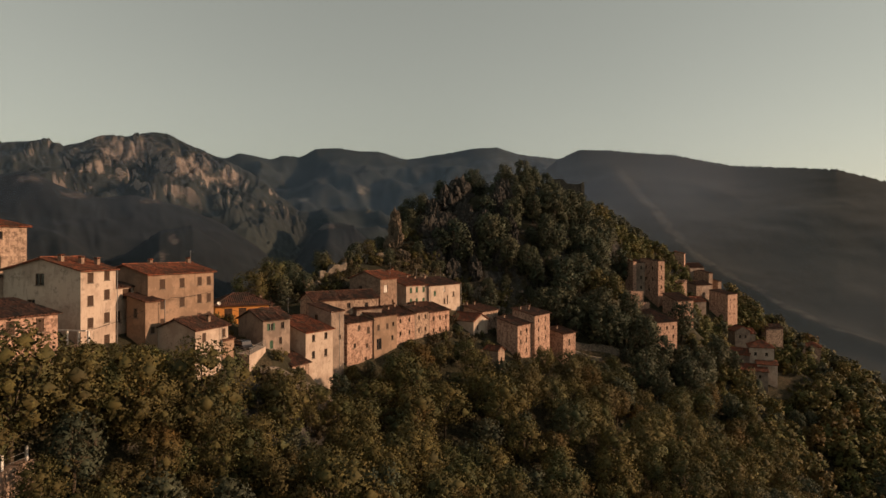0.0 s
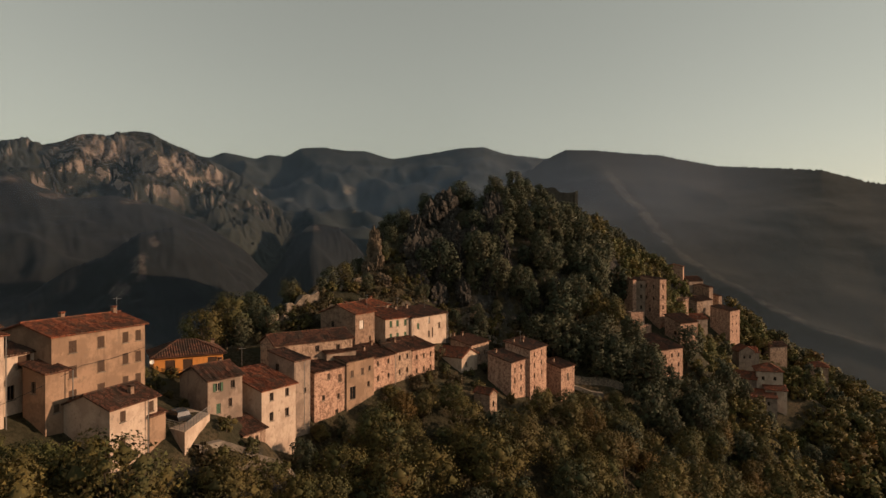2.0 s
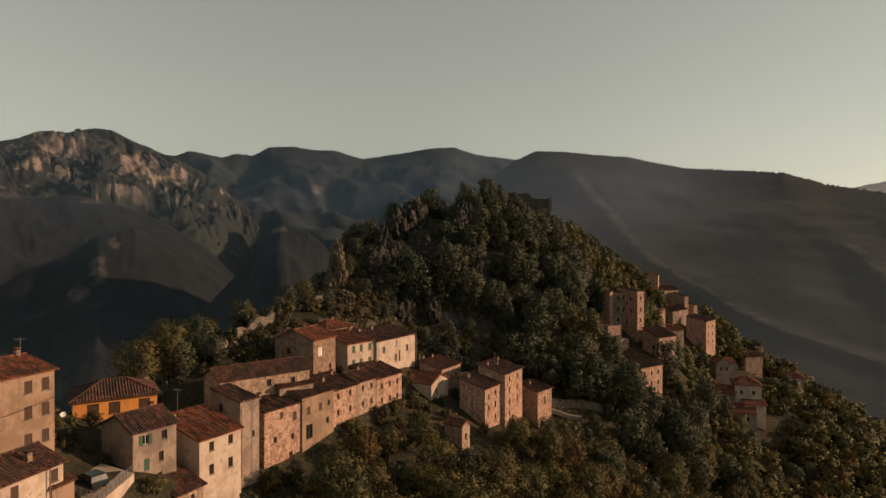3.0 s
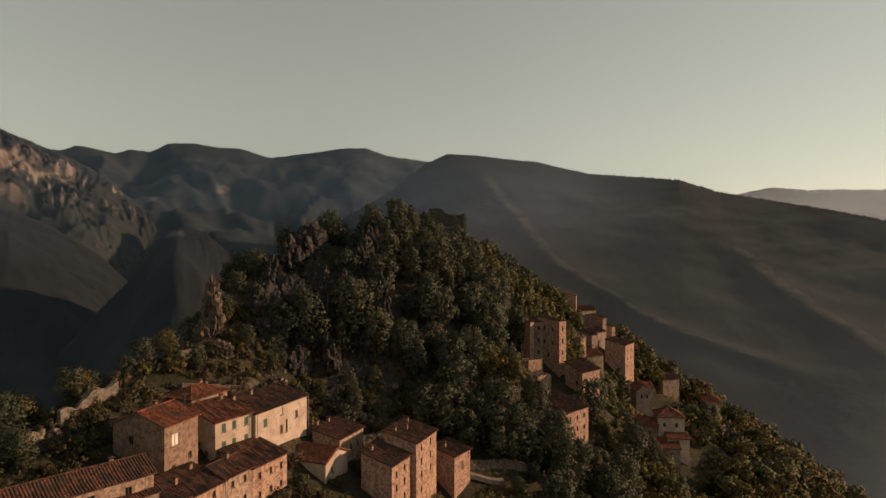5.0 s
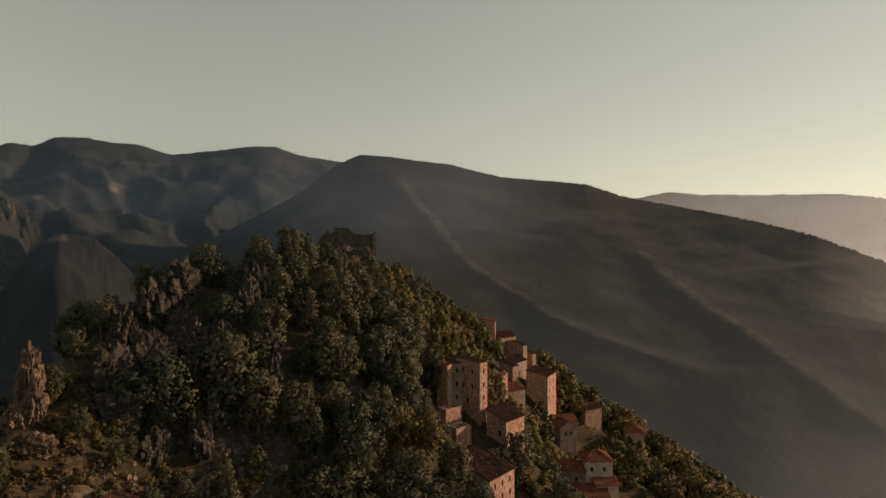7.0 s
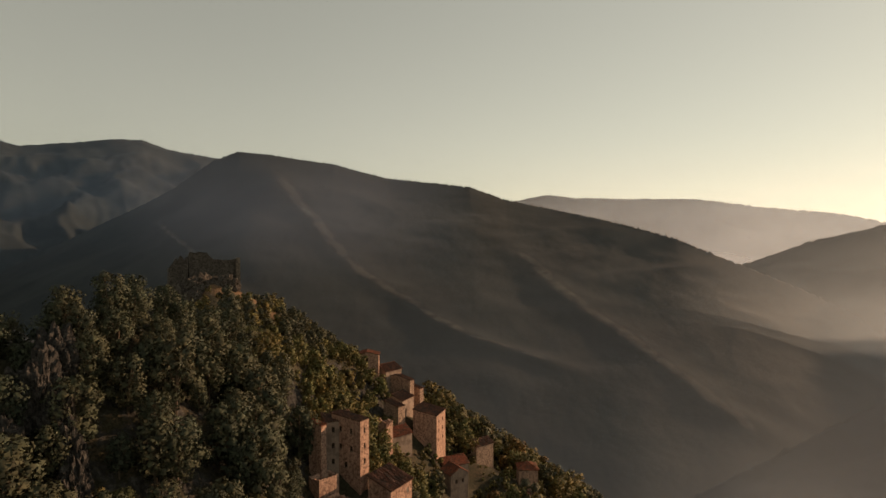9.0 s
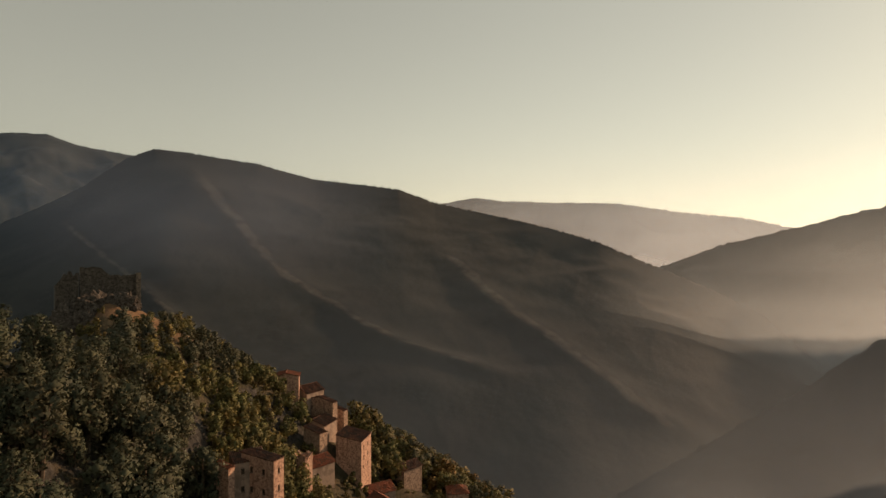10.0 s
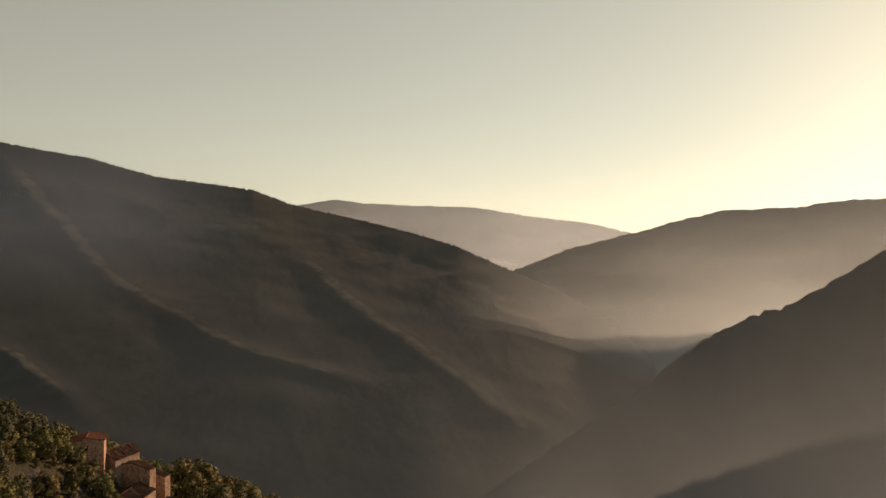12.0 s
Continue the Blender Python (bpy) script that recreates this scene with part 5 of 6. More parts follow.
for x, y in scatter(3.4, rng):                          # brown scrub on the terraces under the rock
    e, _ = east_of_crest(x, y)
    if 78 < y < 140 and -8 < e < 36 and free_of_houses(x, y, 1.2, False) and rng.random() < 0.95:
        z = ground_z(x, y)
        if z < 50:
            planted.append((rng.choice([SHRUB, SCRUB, SCRUB]), x, y, z - 0.3, rng.uniform(0.5, 1.05)))
for x, y in scatter(3.6, rng):                          # bushes that fill the gaps between the hamlet's houses
    if 26 < x < 116 and 134 < y < 262 and free_of_houses(x, y, 0.9) and min(math.dist((x, y), q[:2]) for q in TERRACES) < 22:
        z = ground_z(x, y)
        v, ze = house_near(x, y)
        high = min(rng.uniform(1.6, 3.6), max(1.0, ze - 7 - z)) if v < 14 else rng.uniform(1.5, 3.6)
        planted.append((rng.choice([BUSH, BUSH, SHRUB]), x, y, z - 0.3, high / 2.8))
for x, y in scatter(5.2, rng):                          # thick young trees on the slope under the tall houses
    e, _ = east_of_crest(x, y)
    if -62 < x < -22 and -22 < y < 40 and 9 < e < 44 and free_of_houses(x, y, 1.6):
        planted.append((rng.choice([GREEN, GREEN, HAZEL, AUTUMN]), x, y, ground_z(x, y) - 0.4, rng.uniform(0.5, 0.7)))
for x, y in scatter(2.7, rng):                          # gardens below the parking terrace
    if -46.5 < x < -30 and 26 < y < 68 and free_of_houses(x, y, 0.7, False) and rng.random() < 0.8:
        planted.append((rng.choice([SHRUB, BUSH, SCRUB, SHRUB]), x, y, ground_z(x, y) - 0.2, rng.uniform(0.5, 1.0)))
for x, y in scatter(2.3, rng):                          # dry weeds and bramble on the stony terraces
    e, _ = east_of_crest(x, y)
    if 80 < y < 134 and -10 < e < 30 and free_of_houses(x, y, 0.8, False) and rng.random() < 0.75:
        planted.append((rng.choice([SCRUB, SCRUB, SHRUB]), x, y, ground_z(x, y) - 0.25, rng.uniform(0.35, 0.8)))
for x, y in scatter(2.8, rng):                          # garden under the orange house
    if -58 < x < -46 and 46 < y < 62 and free_of_houses(x, y, 0.6, False):
        planted.append((rng.choice([SHRUB, SHRUB, BUSH]), x, y, ground_z(x, y) - 0.2, rng.uniform(0.3, 0.7)))
for x, y in scatter(2.9, rng):                          # young growth under the tall houses
    if -54 < x < -38 and 10 < y < 42 and free_of_houses(x, y, 0.8, False):
        planted.append((rng.choice([HAZEL, HAZEL, BUSH, SHRUB]), x, y, ground_z(x, y) - 0.3, rng.uniform(0.35, 0.6)))
for x, y in scatter(4.2, rng):                          # yellow-green trees above the tall ruins
    if 34 < x < 60 and 188 < y < 222 and free_of_houses(x, y, 1.0, False):
        planted.append((HAZEL, x, y, ground_z(x, y) - 0.4, rng.uniform(0.55, 0.95)))
for x, y, top, kind in ((-47.5, 1.0, 38.0, GREEN), (-50.5, 5.5, 38.5, AUTUMN), (-47.0, 7.5, 36.5, GREEN), (-45.0, 13.0, 37.0, GREEN), (-41.5, 22.0, 33.5, GREEN)):
    planted.append((kind, x, y, ground_z(x, y) - 0.4, (top - ground_z(x, y)) / 10.2))      # tall trees before the first houses
LIMITS = {GREEN: 11, AUTUMN: 9.8, OAK: 9.6, HAZEL: 7.8, SHRUB: 2.7, SCRUB: 2.3, BUSH: 2.9}


def kept_low(p):
    """A tree on the sunny side of a house stays below the sunlit part of its front."""
    kind, x, y, z, scale = p
    if kind in (SCRUB, SHRUB) and y < 122:
        return p
    for hx, hy, turn, long, deep, zb, ze in PLANS:
        c, q = math.cos(radians(turn)), math.sin(radians(turn))
        dx, dy = x - (hx + long / 2 * c), y - (hy + long / 2 * q)
        along, aside = dx * 0.988 + dy * 0.156, abs(dx * 0.156 - dy * 0.988)
        if hy > 12 and -1 < along < 26 and aside < long / 2 + 3 and ze < 60:
            scale = min(scale, (ze - (9.5 if hy > 100 else 8.0) + along * 0.27 - z) / LIMITS[kind])
    return (kind, x, y, z, scale)


planted = [p for p in planted if not (-52.0 < p[1] < -43.7 and 38.0 < p[2] < 49.6)]      # the parking terrace stays clear
planted = [p if not (-60 < p[1] < -34 and -2 < p[2] < 40) or p[4] > 1.05 and p[1] < -44 and p[2] < 10 else (*p[:4], max(0.2, min(p[4], (36.0 - 0.17 * max(0, p[2] - 14) - p[3]) / LIMITS[p[0]]))) for p in planted]
planted = [p for p in map(kept_low, planted) if p[4] > 0.22]
planted.sort(key=lambda p: math.dist((p[1], p[2]), (-8, 70)))
counts, rest = {}, []
for kind, x, y, z, scale in planted:
    key = kind if kind in (OAK, SHRUB, SCRUB, BUSH) else "tree"
    counts[key] = counts.get(key, 0) + 1
    if counts[key] <= {"tree": 260, OAK: 230, SHRUB: 200, SCRUB: 140, BUSH: 120}[key]:
        plant(kind, rng, x, y, z, scale, rng.uniform(0, 6.28))
    else:
        rest.append((kind, x, y, z, scale, rng.uniform(0, 6.28)))


def woodland(kinds, mat, label):
    """The farther trees of one sort, which nobody could count, as one piece."""
    v, lean, f, base = [], [], [], 0
    for kind, x, y, z, scale, turn in rest:
        if kind not in kinds:
            continue
        me = rng.choice(COARSE[kind])[1]
        co = np.empty(len(me.vertices) * 3)
        me.vertices.foreach_get("co", co)
        m = np.array((Matrix.Translation((x, y, z)) @ Matrix.Rotation(turn, 4, "Z") @ Matrix.Scale(scale, 4)))
        v.append(co.reshape(-1, 3) @ m[:3, :3].T + m[:3, 3])
        me.attributes["lean"].data.foreach_get("vector", co)
        lean.append(co.reshape(-1, 3) @ (m[:3, :3].T / scale))
        f += [tuple(base + i for i in p.vertices) for p in me.polygons]
        base += len(me.vertices)
    if not v:
        return None
    me = bpy.data.meshes.new("woodland")
    me.from_pydata(np.concatenate(v).tolist(), [], f)
    me.materials.append(mat)
    me.polygons.foreach_set("use_smooth", [True] * len(me.polygons))
    me.normals_split_custom_set_from_vertices(np.concatenate(lean).tolist())
    return tagged(new("woodland", me), label, "woods", kind="stuff")


def cypress(x, y, tall):
    """A dark pointed cypress: a thin trunk and a spindle of upright sprays."""
    r, trunk, top, lean = random.Random(3), Shape(), Shape(), []
    trunk.bar((0, 0, -0.6), (0, 0, tall * 0.8), 0.14, 6)
    for _ in range(1500):
        k, a = r.random(), r.uniform(0, 6.28)
        w = tall * 0.13 * math.sin(math.pi * min(1, 0.18 + 0.82 * k)) ** 0.8 * r.uniform(0.55, 1.1)
        p, d = Vector((w * math.cos(a), w * math.sin(a), 0.4 + k * tall)), Vector((math.cos(a), math.sin(a), 0.25)).normalized()
        side, g = Vector((-math.sin(a), math.cos(a), 0)), r.uniform(0.15, 0.34)
        top.face(p - side * g, p + side * g, p + Vector((0, 0, 2.4 * g)) - d * g * 0.4)
        lean += [tuple(d)] * 3
    me = top.mesh("crown", LEAF_DARK, True)
    me.normals_split_custom_set_from_vertices(lean)
    ob = thing("cypress", pose(x, y, ground_z(x, y)), "dark pointed cypress at the edge of the woods", "tree", "trees and shrubs on the hillside")
    part("trunk", trunk.mesh("trunk", BARK), ob)
    part("crown", me, ob)


cypress(127.2, 243.4, 11.0)
woodland((OAK,), LEAF_DARK, "dense dark evergreen woods covering the rock")
woodland((GREEN, SHRUB), LEAF_GREEN, "mixed green woods on the far slope")
woodland((HAZEL, BUSH), LEAF_GOLD, "yellow-green woods below the hamlet")
woodland((AUTUMN,), LEAF_AUTUMN, "scattered trees in brown autumn leaf")
woodland((SCRUB,), LEAF_SCRUB, "dry brown scrub on the terraces")


# ---- walls, lanes and small things round the houses ----
def retaining_wall(label, run, high, thick=0.6, mat=DRYSTONE):
    """A dry stone wall that follows the ground and holds back the terrace behind it."""
    s = Shape()
    rng = random.Random(len(run) + int(run[0][0]))
    pts = []
    for (x0, y0), (x1, y1) in zip(run, run[1:]):
        n = max(2, int(math.dist((x0, y0), (x1, y1)) / 0.9))
        pts += [(x0 + (x1 - x0) * k / n, y0 + (y1 - y0) * k / n) for k in range(n)]
    pts.append(run[-1])
    rows = []
    for k, (x, y) in enumerate(pts):
        a, b = pts[max(0, k - 1)], pts[min(len(pts) - 1, k + 1)]
        d = Vector((b[0] - a[0], b[1] - a[1])).normalized()
        off = Vector((d.y, -d.x)) * thick / 2
        top = ground_z(x, y) + high * 1.9 + rng.uniform(-.15, .15)
        low = min(ground_z(x, y), ground_z(x + 2 * d.y, y - 2 * d.x)) - 1.2
        rows.append([(x + off.x * 1.3, y + off.y * 1.3, low), (x + off.x, y + off.y, top), (x - off.x, y - off.y, top + rng.uniform(-.08, .08)), (x - off.x, y - off.y, low)])
    for p, q in zip(rows, rows[1:]):
        for i in range(3):
            s.face(p[i], q[i], q[i + 1], p[i + 1])
    s.face(*rows[0])
    s.face(*reversed(rows[-1]))
    return thing("retaining_wall", Matrix.Identity(4), label, "wall", "terrace walls", data=s.mesh("retaining_wall", mat))


retaining_wall("long dry stone terrace wall with dry grass above", [(-55.4, 84), (-54.4, 89)], 0.7)
retaining_wall("pale stone terrace wall among shrubs", [(-53, 96), (-51, 102)], 0.8)
retaining_wall("stone terrace wall at the foot of the rock", [(-43, 108), (-36, 113.5)], 0.9)
retaining_wall("stone terrace wall below scrub", [(-36, 117), (-28, 122)], 0.8)
retaining_wall("broken stone terrace wall in dry grass", [(-53.5, 91), (-51.5, 98), (-50.3, 101)], 1.0)
retaining_wall("stepped stone wall under the trees", [(-54.5, 111), (-51.5, 116.5)], 0.9)
retaining_wall("rubble wall behind the upper houses", [(-31, 118.5), (-25.5, 124)], 0.8)
retaining_wall("tumbled terrace wall under the cliff", [(-23, 130), (-17, 134)], 0.7)
retaining_wall("garden wall above the lane", [(-20.5, 126), (-14, 129.5)], 0.8)
retaining_wall("sunlit stone garden wall beside the lane", [(-23.2, 117.8), (-21.5, 122), (-20, 125)], 0.9)
retaining_wall("low stone wall along the lane", [(-18, 122.5), (-11, 126.5), (-3, 131)], 1.0)
retaining_wall("stone wall below the lane beside the woods", [(5, 128), (12, 131), (20, 134)], 0.9)
retaining_wall("overgrown stone terrace wall under the rock", [(-48, 114), (-44, 119)], 0.7)


def rubble_field(label, places, mat, seed):
    """Loose stones and wall remains lying on the terraces, past counting."""
    r, s = random.Random(seed), Shape()
    for x0, y0, x1, y1, count in places:
        for _ in range(count // 2):
            k, q = r.random(), r.gauss(0, 1.5)
            x, y = x0 + (x1 - x0) * k + q, y0 + (y1 - y0) * k + r.gauss(0, 1.5)
            if not free_of_houses(x, y, 0.3):
                continue
            g, z = r.choice([0.18, 0.25, 0.3, 0.45, 0.7]) * r.uniform(0.7, 1.3), ground_z(x, y)
            i = len(s.v)
            a = r.uniform(0, 3)
            for zz, f in ((-0.4, 1.0), (0.4 * g, 0.7)):
                for t in range(4):
                    d = g * f * r.uniform(0.7, 1.2)
                    s.v.append((x + d * math.cos(a + t * 1.57), y + d * math.sin(a + t * 1.57), z + zz * r.uniform(0.7, 1.2)))
            s.f += [(i + 4, i + 5, i + 6, i + 7)] + [(i + t, i + (t + 1) % 4, i + 4 + (t + 1) % 4, i + 4 + t) for t in range(4)]
    return tagged(new("loose_stones", s.mesh("loose_stones", mat)), label, "stones", kind="stuff")


rubble_field("loose pale stones and broken walls on the terraces", [(-54, 86, -50, 104, 260), (-52, 108, -44, 122, 260), (-40, 110, -26, 122, 420), (-26, 122, -10, 136, 420), (-34, 122, -18, 134, 380), (-12, 128, 4, 138, 200)], DRYSTONE, 3)


def lane(label, run, wide, mat):
    s = Shape()
    pts = []
    for (x0, y0), (x1, y1) in zip(run, run[1:]):
        n = max(2, int(math.dist((x0, y0), (x1, y1)) / 1.5))
        pts += [(x0 + (x1 - x0) * k / n, y0 + (y1 - y0) * k / n) for k in range(n)]
    pts.append(run[-1])
    rows = []
    for k, (x, y) in enumerate(pts):
        a, b = pts[max(0, k - 1)], pts[min(len(pts) - 1, k + 1)]
        d = Vector((b[0] - a[0], b[1] - a[1])).normalized()
        z = ground_z(x, y) + 0.25
        rows.append([(x + q * wide / 2 * d.y, y - q * wide / 2 * d.x, z - (0.9 if abs(q) > 1 else 0)) for q in (-1.02, -1, 0, 1, 1.02)])
    for p, q in zip(rows, rows[1:]):
        for i in range(4):
            s.face(p[i], q[i], q[i + 1], p[i + 1])
    return tagged(new("road", s.mesh("road", mat)), label, "lane", kind="structure")


lane("narrow paved village lane of worn concrete", [(-24, 117.5), (-14, 121.3), (-6, 126.5), (3, 127), (14, 129.5)], 3.2, LANE)
lane("steep footpath of earth and stone below the houses", [(-44, 40.5), (-43, 45), (-40, 49.5), (-36, 58), (-33, 68)], 1.8, LANE)

# parking terrace with its railing and the car on it
deck = thing("parking_terrace", pose(0, 0, 0), "concrete parking terrace with a pale retaining wall", "terrace")
d = Shape()
edge = [(-43.9, 38.4), (-45.3, 46.6), (-51.5, 49.5), (-50.2, 41.2)]
top = [(x, y, 30.6) for x, y in edge]
low = [(x, y, 22.0) for x, y in edge]
d.face(*top)
for k in range(4):
    d.face(low[k], low[(k + 1) % 4], top[(k + 1) % 4], top[k])
part("slab", d.mesh("slab", CREAM), deck)
PLANS.append((-50, 38, 60, 10, 8, 22, 31))
rail = thing("railing", pose(0, 0, 0), "thin grey metal railing along the terrace edge", "railing")
for (x0, y0), (x1, y1) in ((edge[3], edge[0]), (edge[0], edge[1])):
    n = int(math.dist((x0, y0), (x1, y1)) / 0.9)
    for k in range(n + 1):
        s = Shape()
        x, y = x0 + (x1 - x0) * k / n, y0 + (y1 - y0) * k / n
        s.bar((x, y, 30.6), (x, y, 31.65), 0.035, 5)
        part("post", s.mesh("post", METAL), rail)
    for z in (30.85, 31.1, 31.35, 31.65):
        s = Shape()
        s.bar((x0, y0, z), (x1, y1, z), 0.025 if z < 31.6 else 0.04, 5)
        part("rail", s.mesh("rail", METAL), rail)

CAR_PAINT = plain("dark_grey_car_paint", (0.05, 0.052, 0.058), 0.25, 0.4)
TYRE = plain("tyre_rubber", (0.02, 0.02, 0.02), 0.85)


def car(at):
    base = thing("car", at, "dark grey family car parked on the terrace", "car")
    prof = [(-2.1, .45), (-2.15, .8), (-1.95, 1.0), (-1.75, 1.5), (-1.3, 1.62), (0.2, 1.6), (1.0, 1.08), (1.9, .95), (2.12, .75), (2.1, .4)]
    s, g = Shape(), Shape()
    for w in (-.88, .88):
        i = [(x, w * (1 if z < 1.1 else 0.82), z) for x, z in prof]
        s.face(*(i if w < 0 else reversed(i)))
    for (x0, z0), (x1, z1) in zip(prof, prof[1:] + prof[:1]):
        a, b = .88 * (1 if z0 < 1.1 else .82), .88 * (1 if z1 < 1.1 else .82)
        s.face((x0, -a, z0), (x1, -b, z1), (x1, b, z1), (x0, a, z0))
    part("body", s.mesh("body", CAR_PAINT), base)
    for w in (-1, 1):
        for x0, x1, t0, t1 in ((-1.72, -.75, -1.55, -.72), (-.68, .75, -.66, .18)):
            g = Shape()
            g.face((x0, w * .885, 1.06), (x1, w * .885, 1.06), (t1, w * .735, 1.54), (t0, w * .735, 1.54))
            part("side_window", g.mesh("side_window", GLASS), base)
    g = Shape()
    g.face((.98, -.74, 1.1), (.98, .74, 1.1), (.24, .66, 1.585), (.24, -.66, 1.585))
    g.v = [(x + 0.02, y, z + 0.02) for x, y, z in g.v]
    part("windscreen", g.mesh("windscreen", GLASS), base)
    for x in (-1.3, 1.3):
        for w in (-1, 1):
            t, r = Shape(), Shape()
            t.bar((0, -.11, 0), (0, .11, 0), .34, 16)
            r.bar((0, -.12, 0), (0, .12, 0), .2, 10)
            wheel = part("wheel", t.mesh("wheel", TYRE), base, pose(x, w * .8, .34))
            part("rim", r.mesh("rim", METAL), wheel)
    for w in (-.6, .6):
        h = Shape()
        h.box(2.06, w - .2, .68, 2.14, w + .2, .82)
        part("headlight", h.mesh("headlight", FRAME_PALE), base)
    return base


car(pose(-47.7, 42.6, 30.6, 0, 0, 152))

# open shelter with a red roof, and the terraces below it
shelter = thing("shelter", pose(-45.1, 44.8, 23.6, 0, 0, 65), "open timber shelter with a dark red tiled roof", "shelter")
s = Shape()
tiled_slope(s, (-0.3, -0.3, 3.3), (5.6, -0.3, 3.3), (5.6, 2.6, 4.2), (-0.3, 2.6, 4.2), random.Random(2))
part("roof", s.mesh("roof", RED_TILE), shelter)
for x in (0, 1.8, 3.6, 5.3):
    s = Shape()
    s.box(x - .09, -.09, -2, x + .09, .09, 3.25)
    part("post", s.mesh("post", TIMBER), shelter)
s = Shape()
s.box(-0.2, 2.3, -2, 5.5, 2.5, 4.0)
part("back_wall", s.mesh("back_wall", PINKSTONE), shelter)
retaining_wall("low garden wall below the shelter", [(-41.4, 41), (-39.8, 46), (-37.4, 52)], 0.5, 0.4)
fence = thing("garden_fence", pose(0, 0, 0), "weathered wooden rail fence round the vegetable garden", "fence")
stakes = [(-39.6 + 0.42 * k, 43.0 + 1.5 * k) for k in range(8)]
for x, y in stakes:
    s = Shape()
    s.bar((x, y, ground_z(x, y) - 0.4), (x, y, ground_z(x, y) + 1.3), 0.07, 5)
    part("post", s.mesh("post", TIMBER), fence)
for (x0, y0), (x1, y1) in zip(stakes, stakes[1:]):
    for up in (0.6, 1.15):
        s = Shape()
        s.bar((x0, y0, ground_z(x0, y0) + up), (x1, y1, ground_z(x1, y1) + up), 0.05, 5)
        part("rail", s.mesh("rail", TIMBER), fence)

pergola = thing("pergola", pose(-59.4, 19.2, 0), "terrace pergola with white posts", "pergola")
for x, y in ((0, 0), (1.4, 0.2), (2.8, 0.4), (4.0, 0.6)):
    s = Shape()
    s.box(x - .1, y - .1, 29, x + .1, y + .1, 36.4)
    part("post", s.mesh("post", WHITE), pergola)
s = Shape()
s.box(-.2, -.1, 36.4, 4.2, .1, 36.55)
part("beam", s.mesh("beam", WHITE), pergola)
s = Shape()
s.box(-.2, -.3, 28, 4.3, 1.2, 34.6)
part("base", s.mesh("base", STONE), pergola)

# roadside wall with white posts
near_wall = thing("roadside_wall", pose(0, 0, 0), "rubble stone roadside wall with white posts and wire", "wall")
s = Shape()
for k in range(10):
    y0, y1 = -13 + k * 1.5, -11.5 + k * 1.5
    i = [(-46.0 + 0.02 * k, y0, 20), (-46.0 + 0.02 * k, y1, 20), (-46.3 + 0.02 * k, y1, 27.1 + .02 * k), (-46.3 + 0.02 * k, y0, 27.1 + .02 * k)]
    s.face(*i)
    s.face(i[3], i[2], (-47.2, y1, 27.1 + .02 * k), (-47.2, y0, 27.1 + .02 * k))
s.face((-45.8, 2, 20), (-47.2, 2, 20), (-47.2, 2, 27.3), (-46.1, 2, 27.3))
part("masonry", s.mesh("masonry", STONE), near_wall)
for k in range(6):
    s = Shape()
    s.box(-46.6, 1.5 - 2.6 * k, 27.0, -46.4, 1.7 - 2.6 * k, 28.6)
    part("post", s.mesh("post", WHITE), near_wall)
for z in (27.6, 28.1):
    s = Shape()
    s.bar((-46.5, 1.6, z), (-46.5, -11.5, z), 0.02, 4)
    part("wire", s.mesh("wire", METAL), near_wall)


def cable(label, a, b, sag, r=0.025):
    s = Shape()
    a, b = Vector(a), Vector(b)
    n = 14
    p = [a + (b - a) * k / n - Vector((0, 0, sag * 4 * (k / n) * (1 - k / n))) for k in range(n + 1)]
    side = Vector((b.y - a.y, a.x - b.x, 0)).normalized() * r
    s.v = [tuple(q + o) for q in p for o in (side, Vector((0, 0, r)), -side, Vector((0, 0, -r)))]
    s.f = [(4 * k + o, 4 * k + (o + 1) % 4, 4 * k + 4 + (o + 1) % 4, 4 * k + 4 + o) for k in range(n) for o in range(4)] + [(3, 2, 1, 0), (4 * n, 4 * n + 1, 4 * n + 2, 4 * n + 3)]
    return thing("cable", Matrix.Identity(4), label, "cable", "overhead cables", data=s.mesh("cable", TYRE))


cable("overhead cable between the cream and brown houses", (-56.8, 22.0, 36.2), (-53.2, 33.2, 39.4), 0.3)
cable("cable clipped along the brown house front", (-53.2, 33.2, 39.4), (-52.8, 44.2, 39.8), 0.25)
cable("cable from the brown house to the grey house", (-52.7, 44.4, 37.2), (-47.4, 49.0, 36.0), 0.4)
cable("overhead cable from the pink house to the woods", (0.0, 119.5, 30.6), (18.0, 140.0, 37.0), 0.9)
cable("cable between ruined walls and the stone house", (33.5, 175.5, 28.6), (43.5, 176.6, 29.0), 0.4)
cable("cable across the houses on the street", (-46.5, 70.0, 36.4), (-58.0, 62.0, 37.0), 0.5)


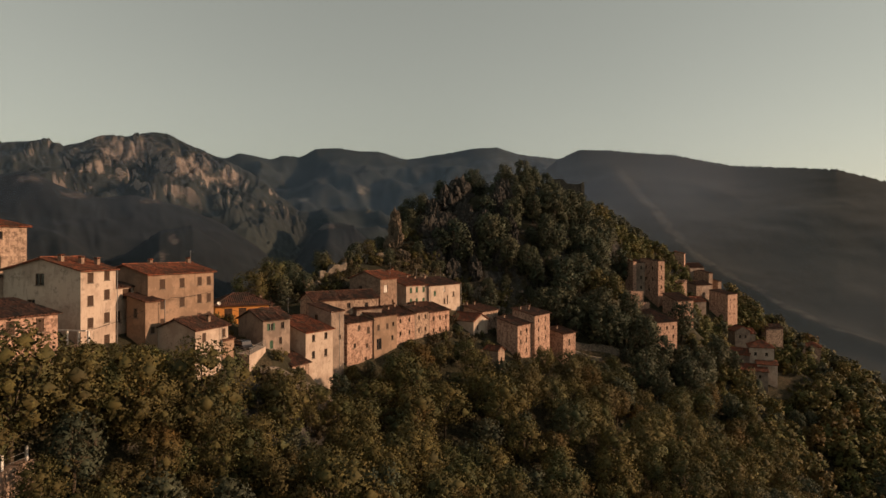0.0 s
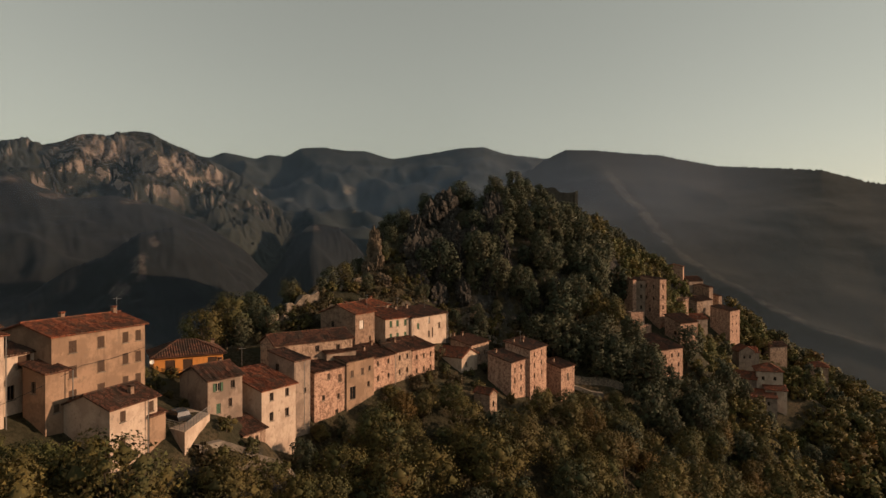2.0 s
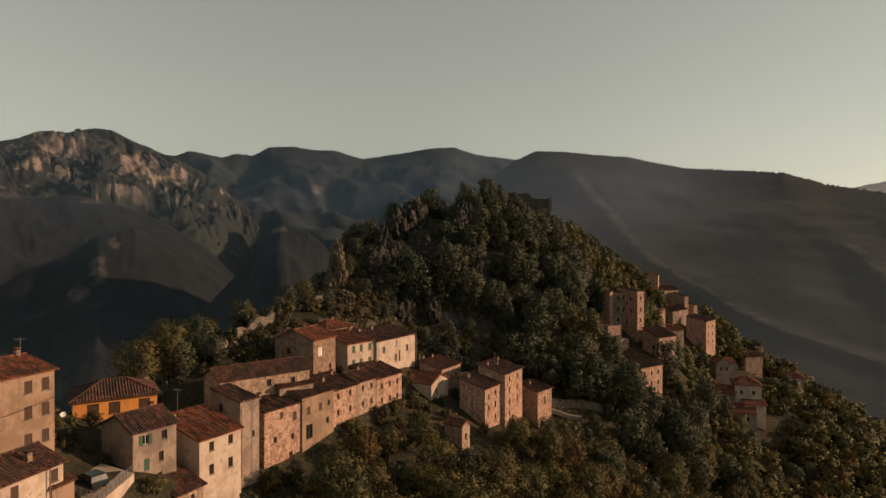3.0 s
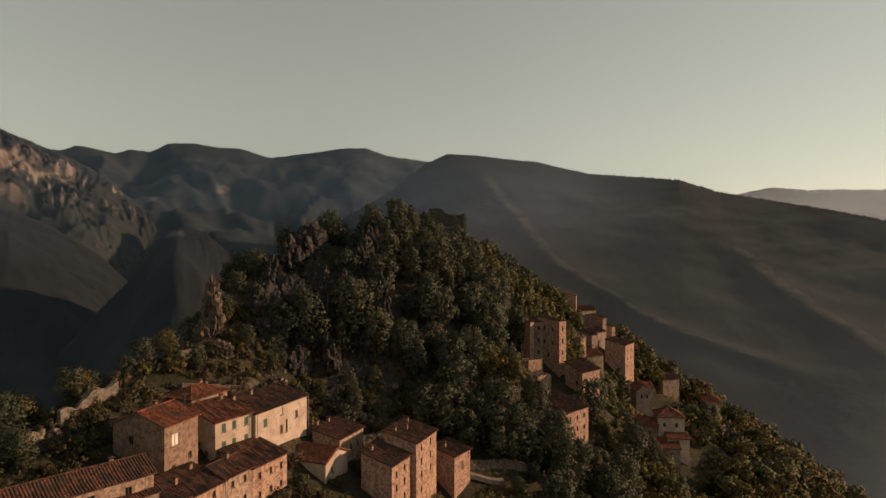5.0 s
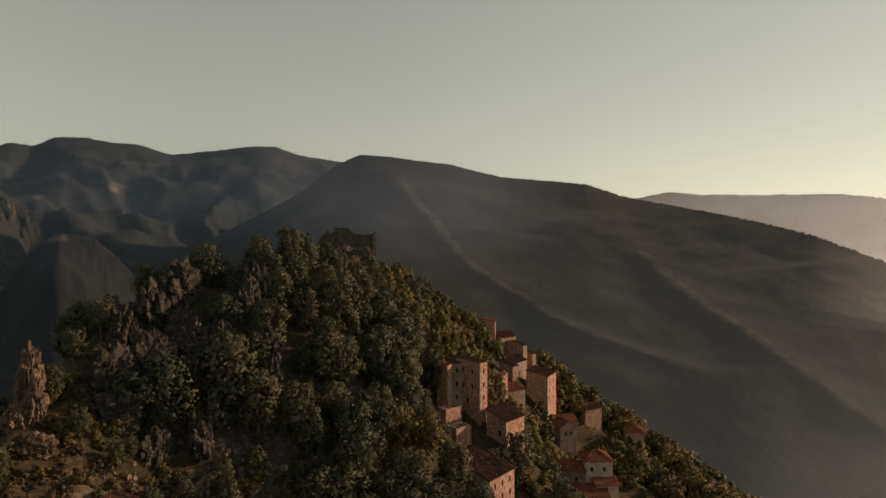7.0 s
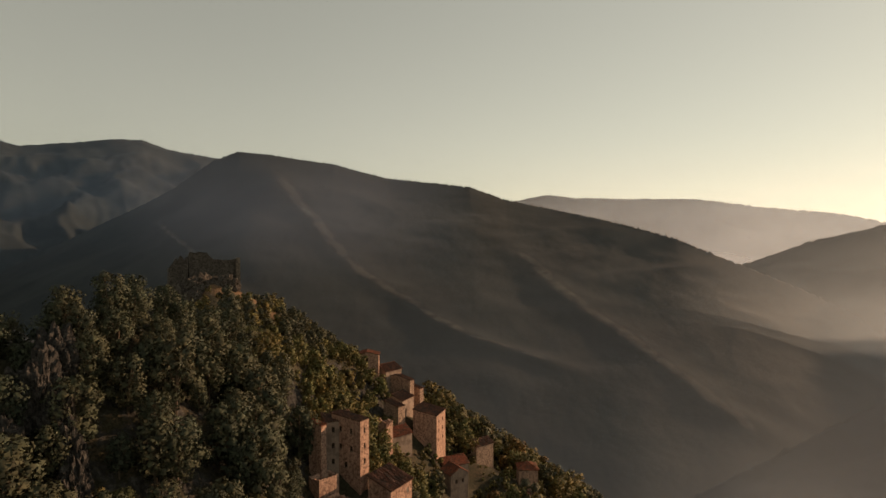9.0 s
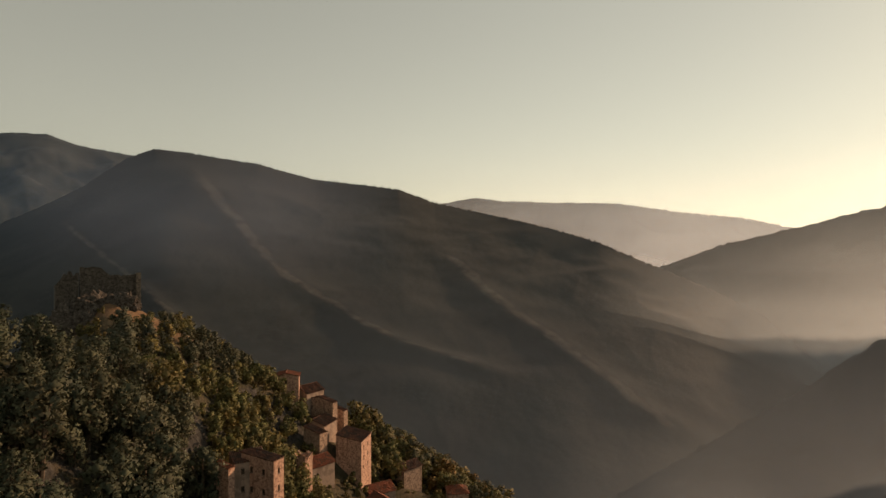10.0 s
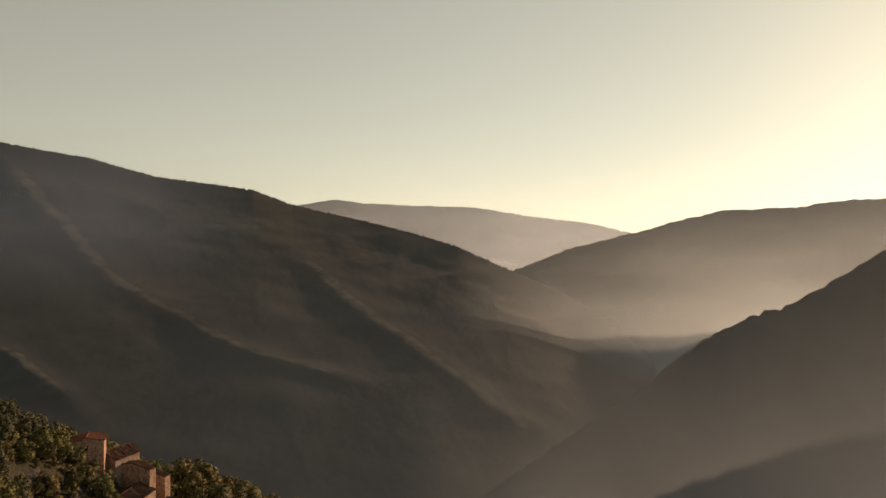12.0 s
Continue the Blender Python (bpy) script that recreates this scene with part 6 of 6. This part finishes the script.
def dish(at, label):
    bm = bmesh.new()
    bmesh.ops.create_uvsphere(bm, u_segments=16, v_segments=10, radius=0.5)
    bmesh.ops.delete(bm, geom=[v for v in bm.verts if v.co.z > -0.34], context="VERTS")
    for v in bm.verts:
        v.co.z += 0.5
    me = bpy.data.meshes.new("reflector")
    bm.to_mesh(me)
    bm.free()
    me.materials.append(WHITE)
    base = thing("satellite_dish", at, label, "dish")
    part("reflector", me, base)
    s = Shape()
    s.bar((0, 0, 0), (0, 0, -0.5), 0.04, 5)
    s.bar((0, -0.4, 0.1), (0, 0, 0.7), 0.02, 4)
    part("arm", s.mesh("arm", METAL), base)


dish(pose(-52.4, 44.6, 37.6, 70, 0, 50), "white satellite dish on the house corner")


def aerial(x, y, z):
    base = thing("aerial", pose(x, y, z), "thin metal television aerial on a roof", "aerial", "roof aerials")
    s = Shape()
    s.bar((0, 0, -0.6), (0, 0, 2.2), 0.03, 5)
    part("mast", s.mesh("mast", METAL), base)
    s = Shape()
    s.bar((-.6, 0, 2.0), (.6, 0, 2.0), 0.015, 4)
    for k in range(5):
        s.bar((-.5 + .25 * k, -.3, 2.0), (-.5 + .25 * k, .3, 2.0), 0.012, 4)
    part("array", s.mesh("array", METAL), base)


for x, y, z in ((-62.0, 29.5, 43.2), (-57.0, 44.0, 44.0), (-46.5, 58.0, 35.4), (-36.5, 92, 41.0), (-33.0, 104.5, 39.4), (-34, 89, 34.0), (-6, 116, 31.0), (-28, 111, 39.3)):
    aerial(x, y, z)


def downpipe(x, y, z0, z1):
    s = Shape()
    s.bar((x, y, z0), (x, y, z1), 0.06, 6)
    thing("downpipe", Matrix.Identity(4), "grey metal rainwater downpipe on a house front", "pipe", "downpipes", data=s.mesh("downpipe", METAL))


for x, y, z0, z1 in ((-56.65, 26.5, 30, 43.6), (-53.0, 31.4, 29.5, 39.2), (-28.95, 102.2, 28, 37.2), (-39.05, 66.8, 24, 34.3), (-38.9, 64.0, 24, 34.3), (-23.2, 115.2, 28, 37.2), (-46.55, 35.3, 25, 35.1), (-29.7, 88.3, 22, 31.9)):
    downpipe(x, y, z0, z1)
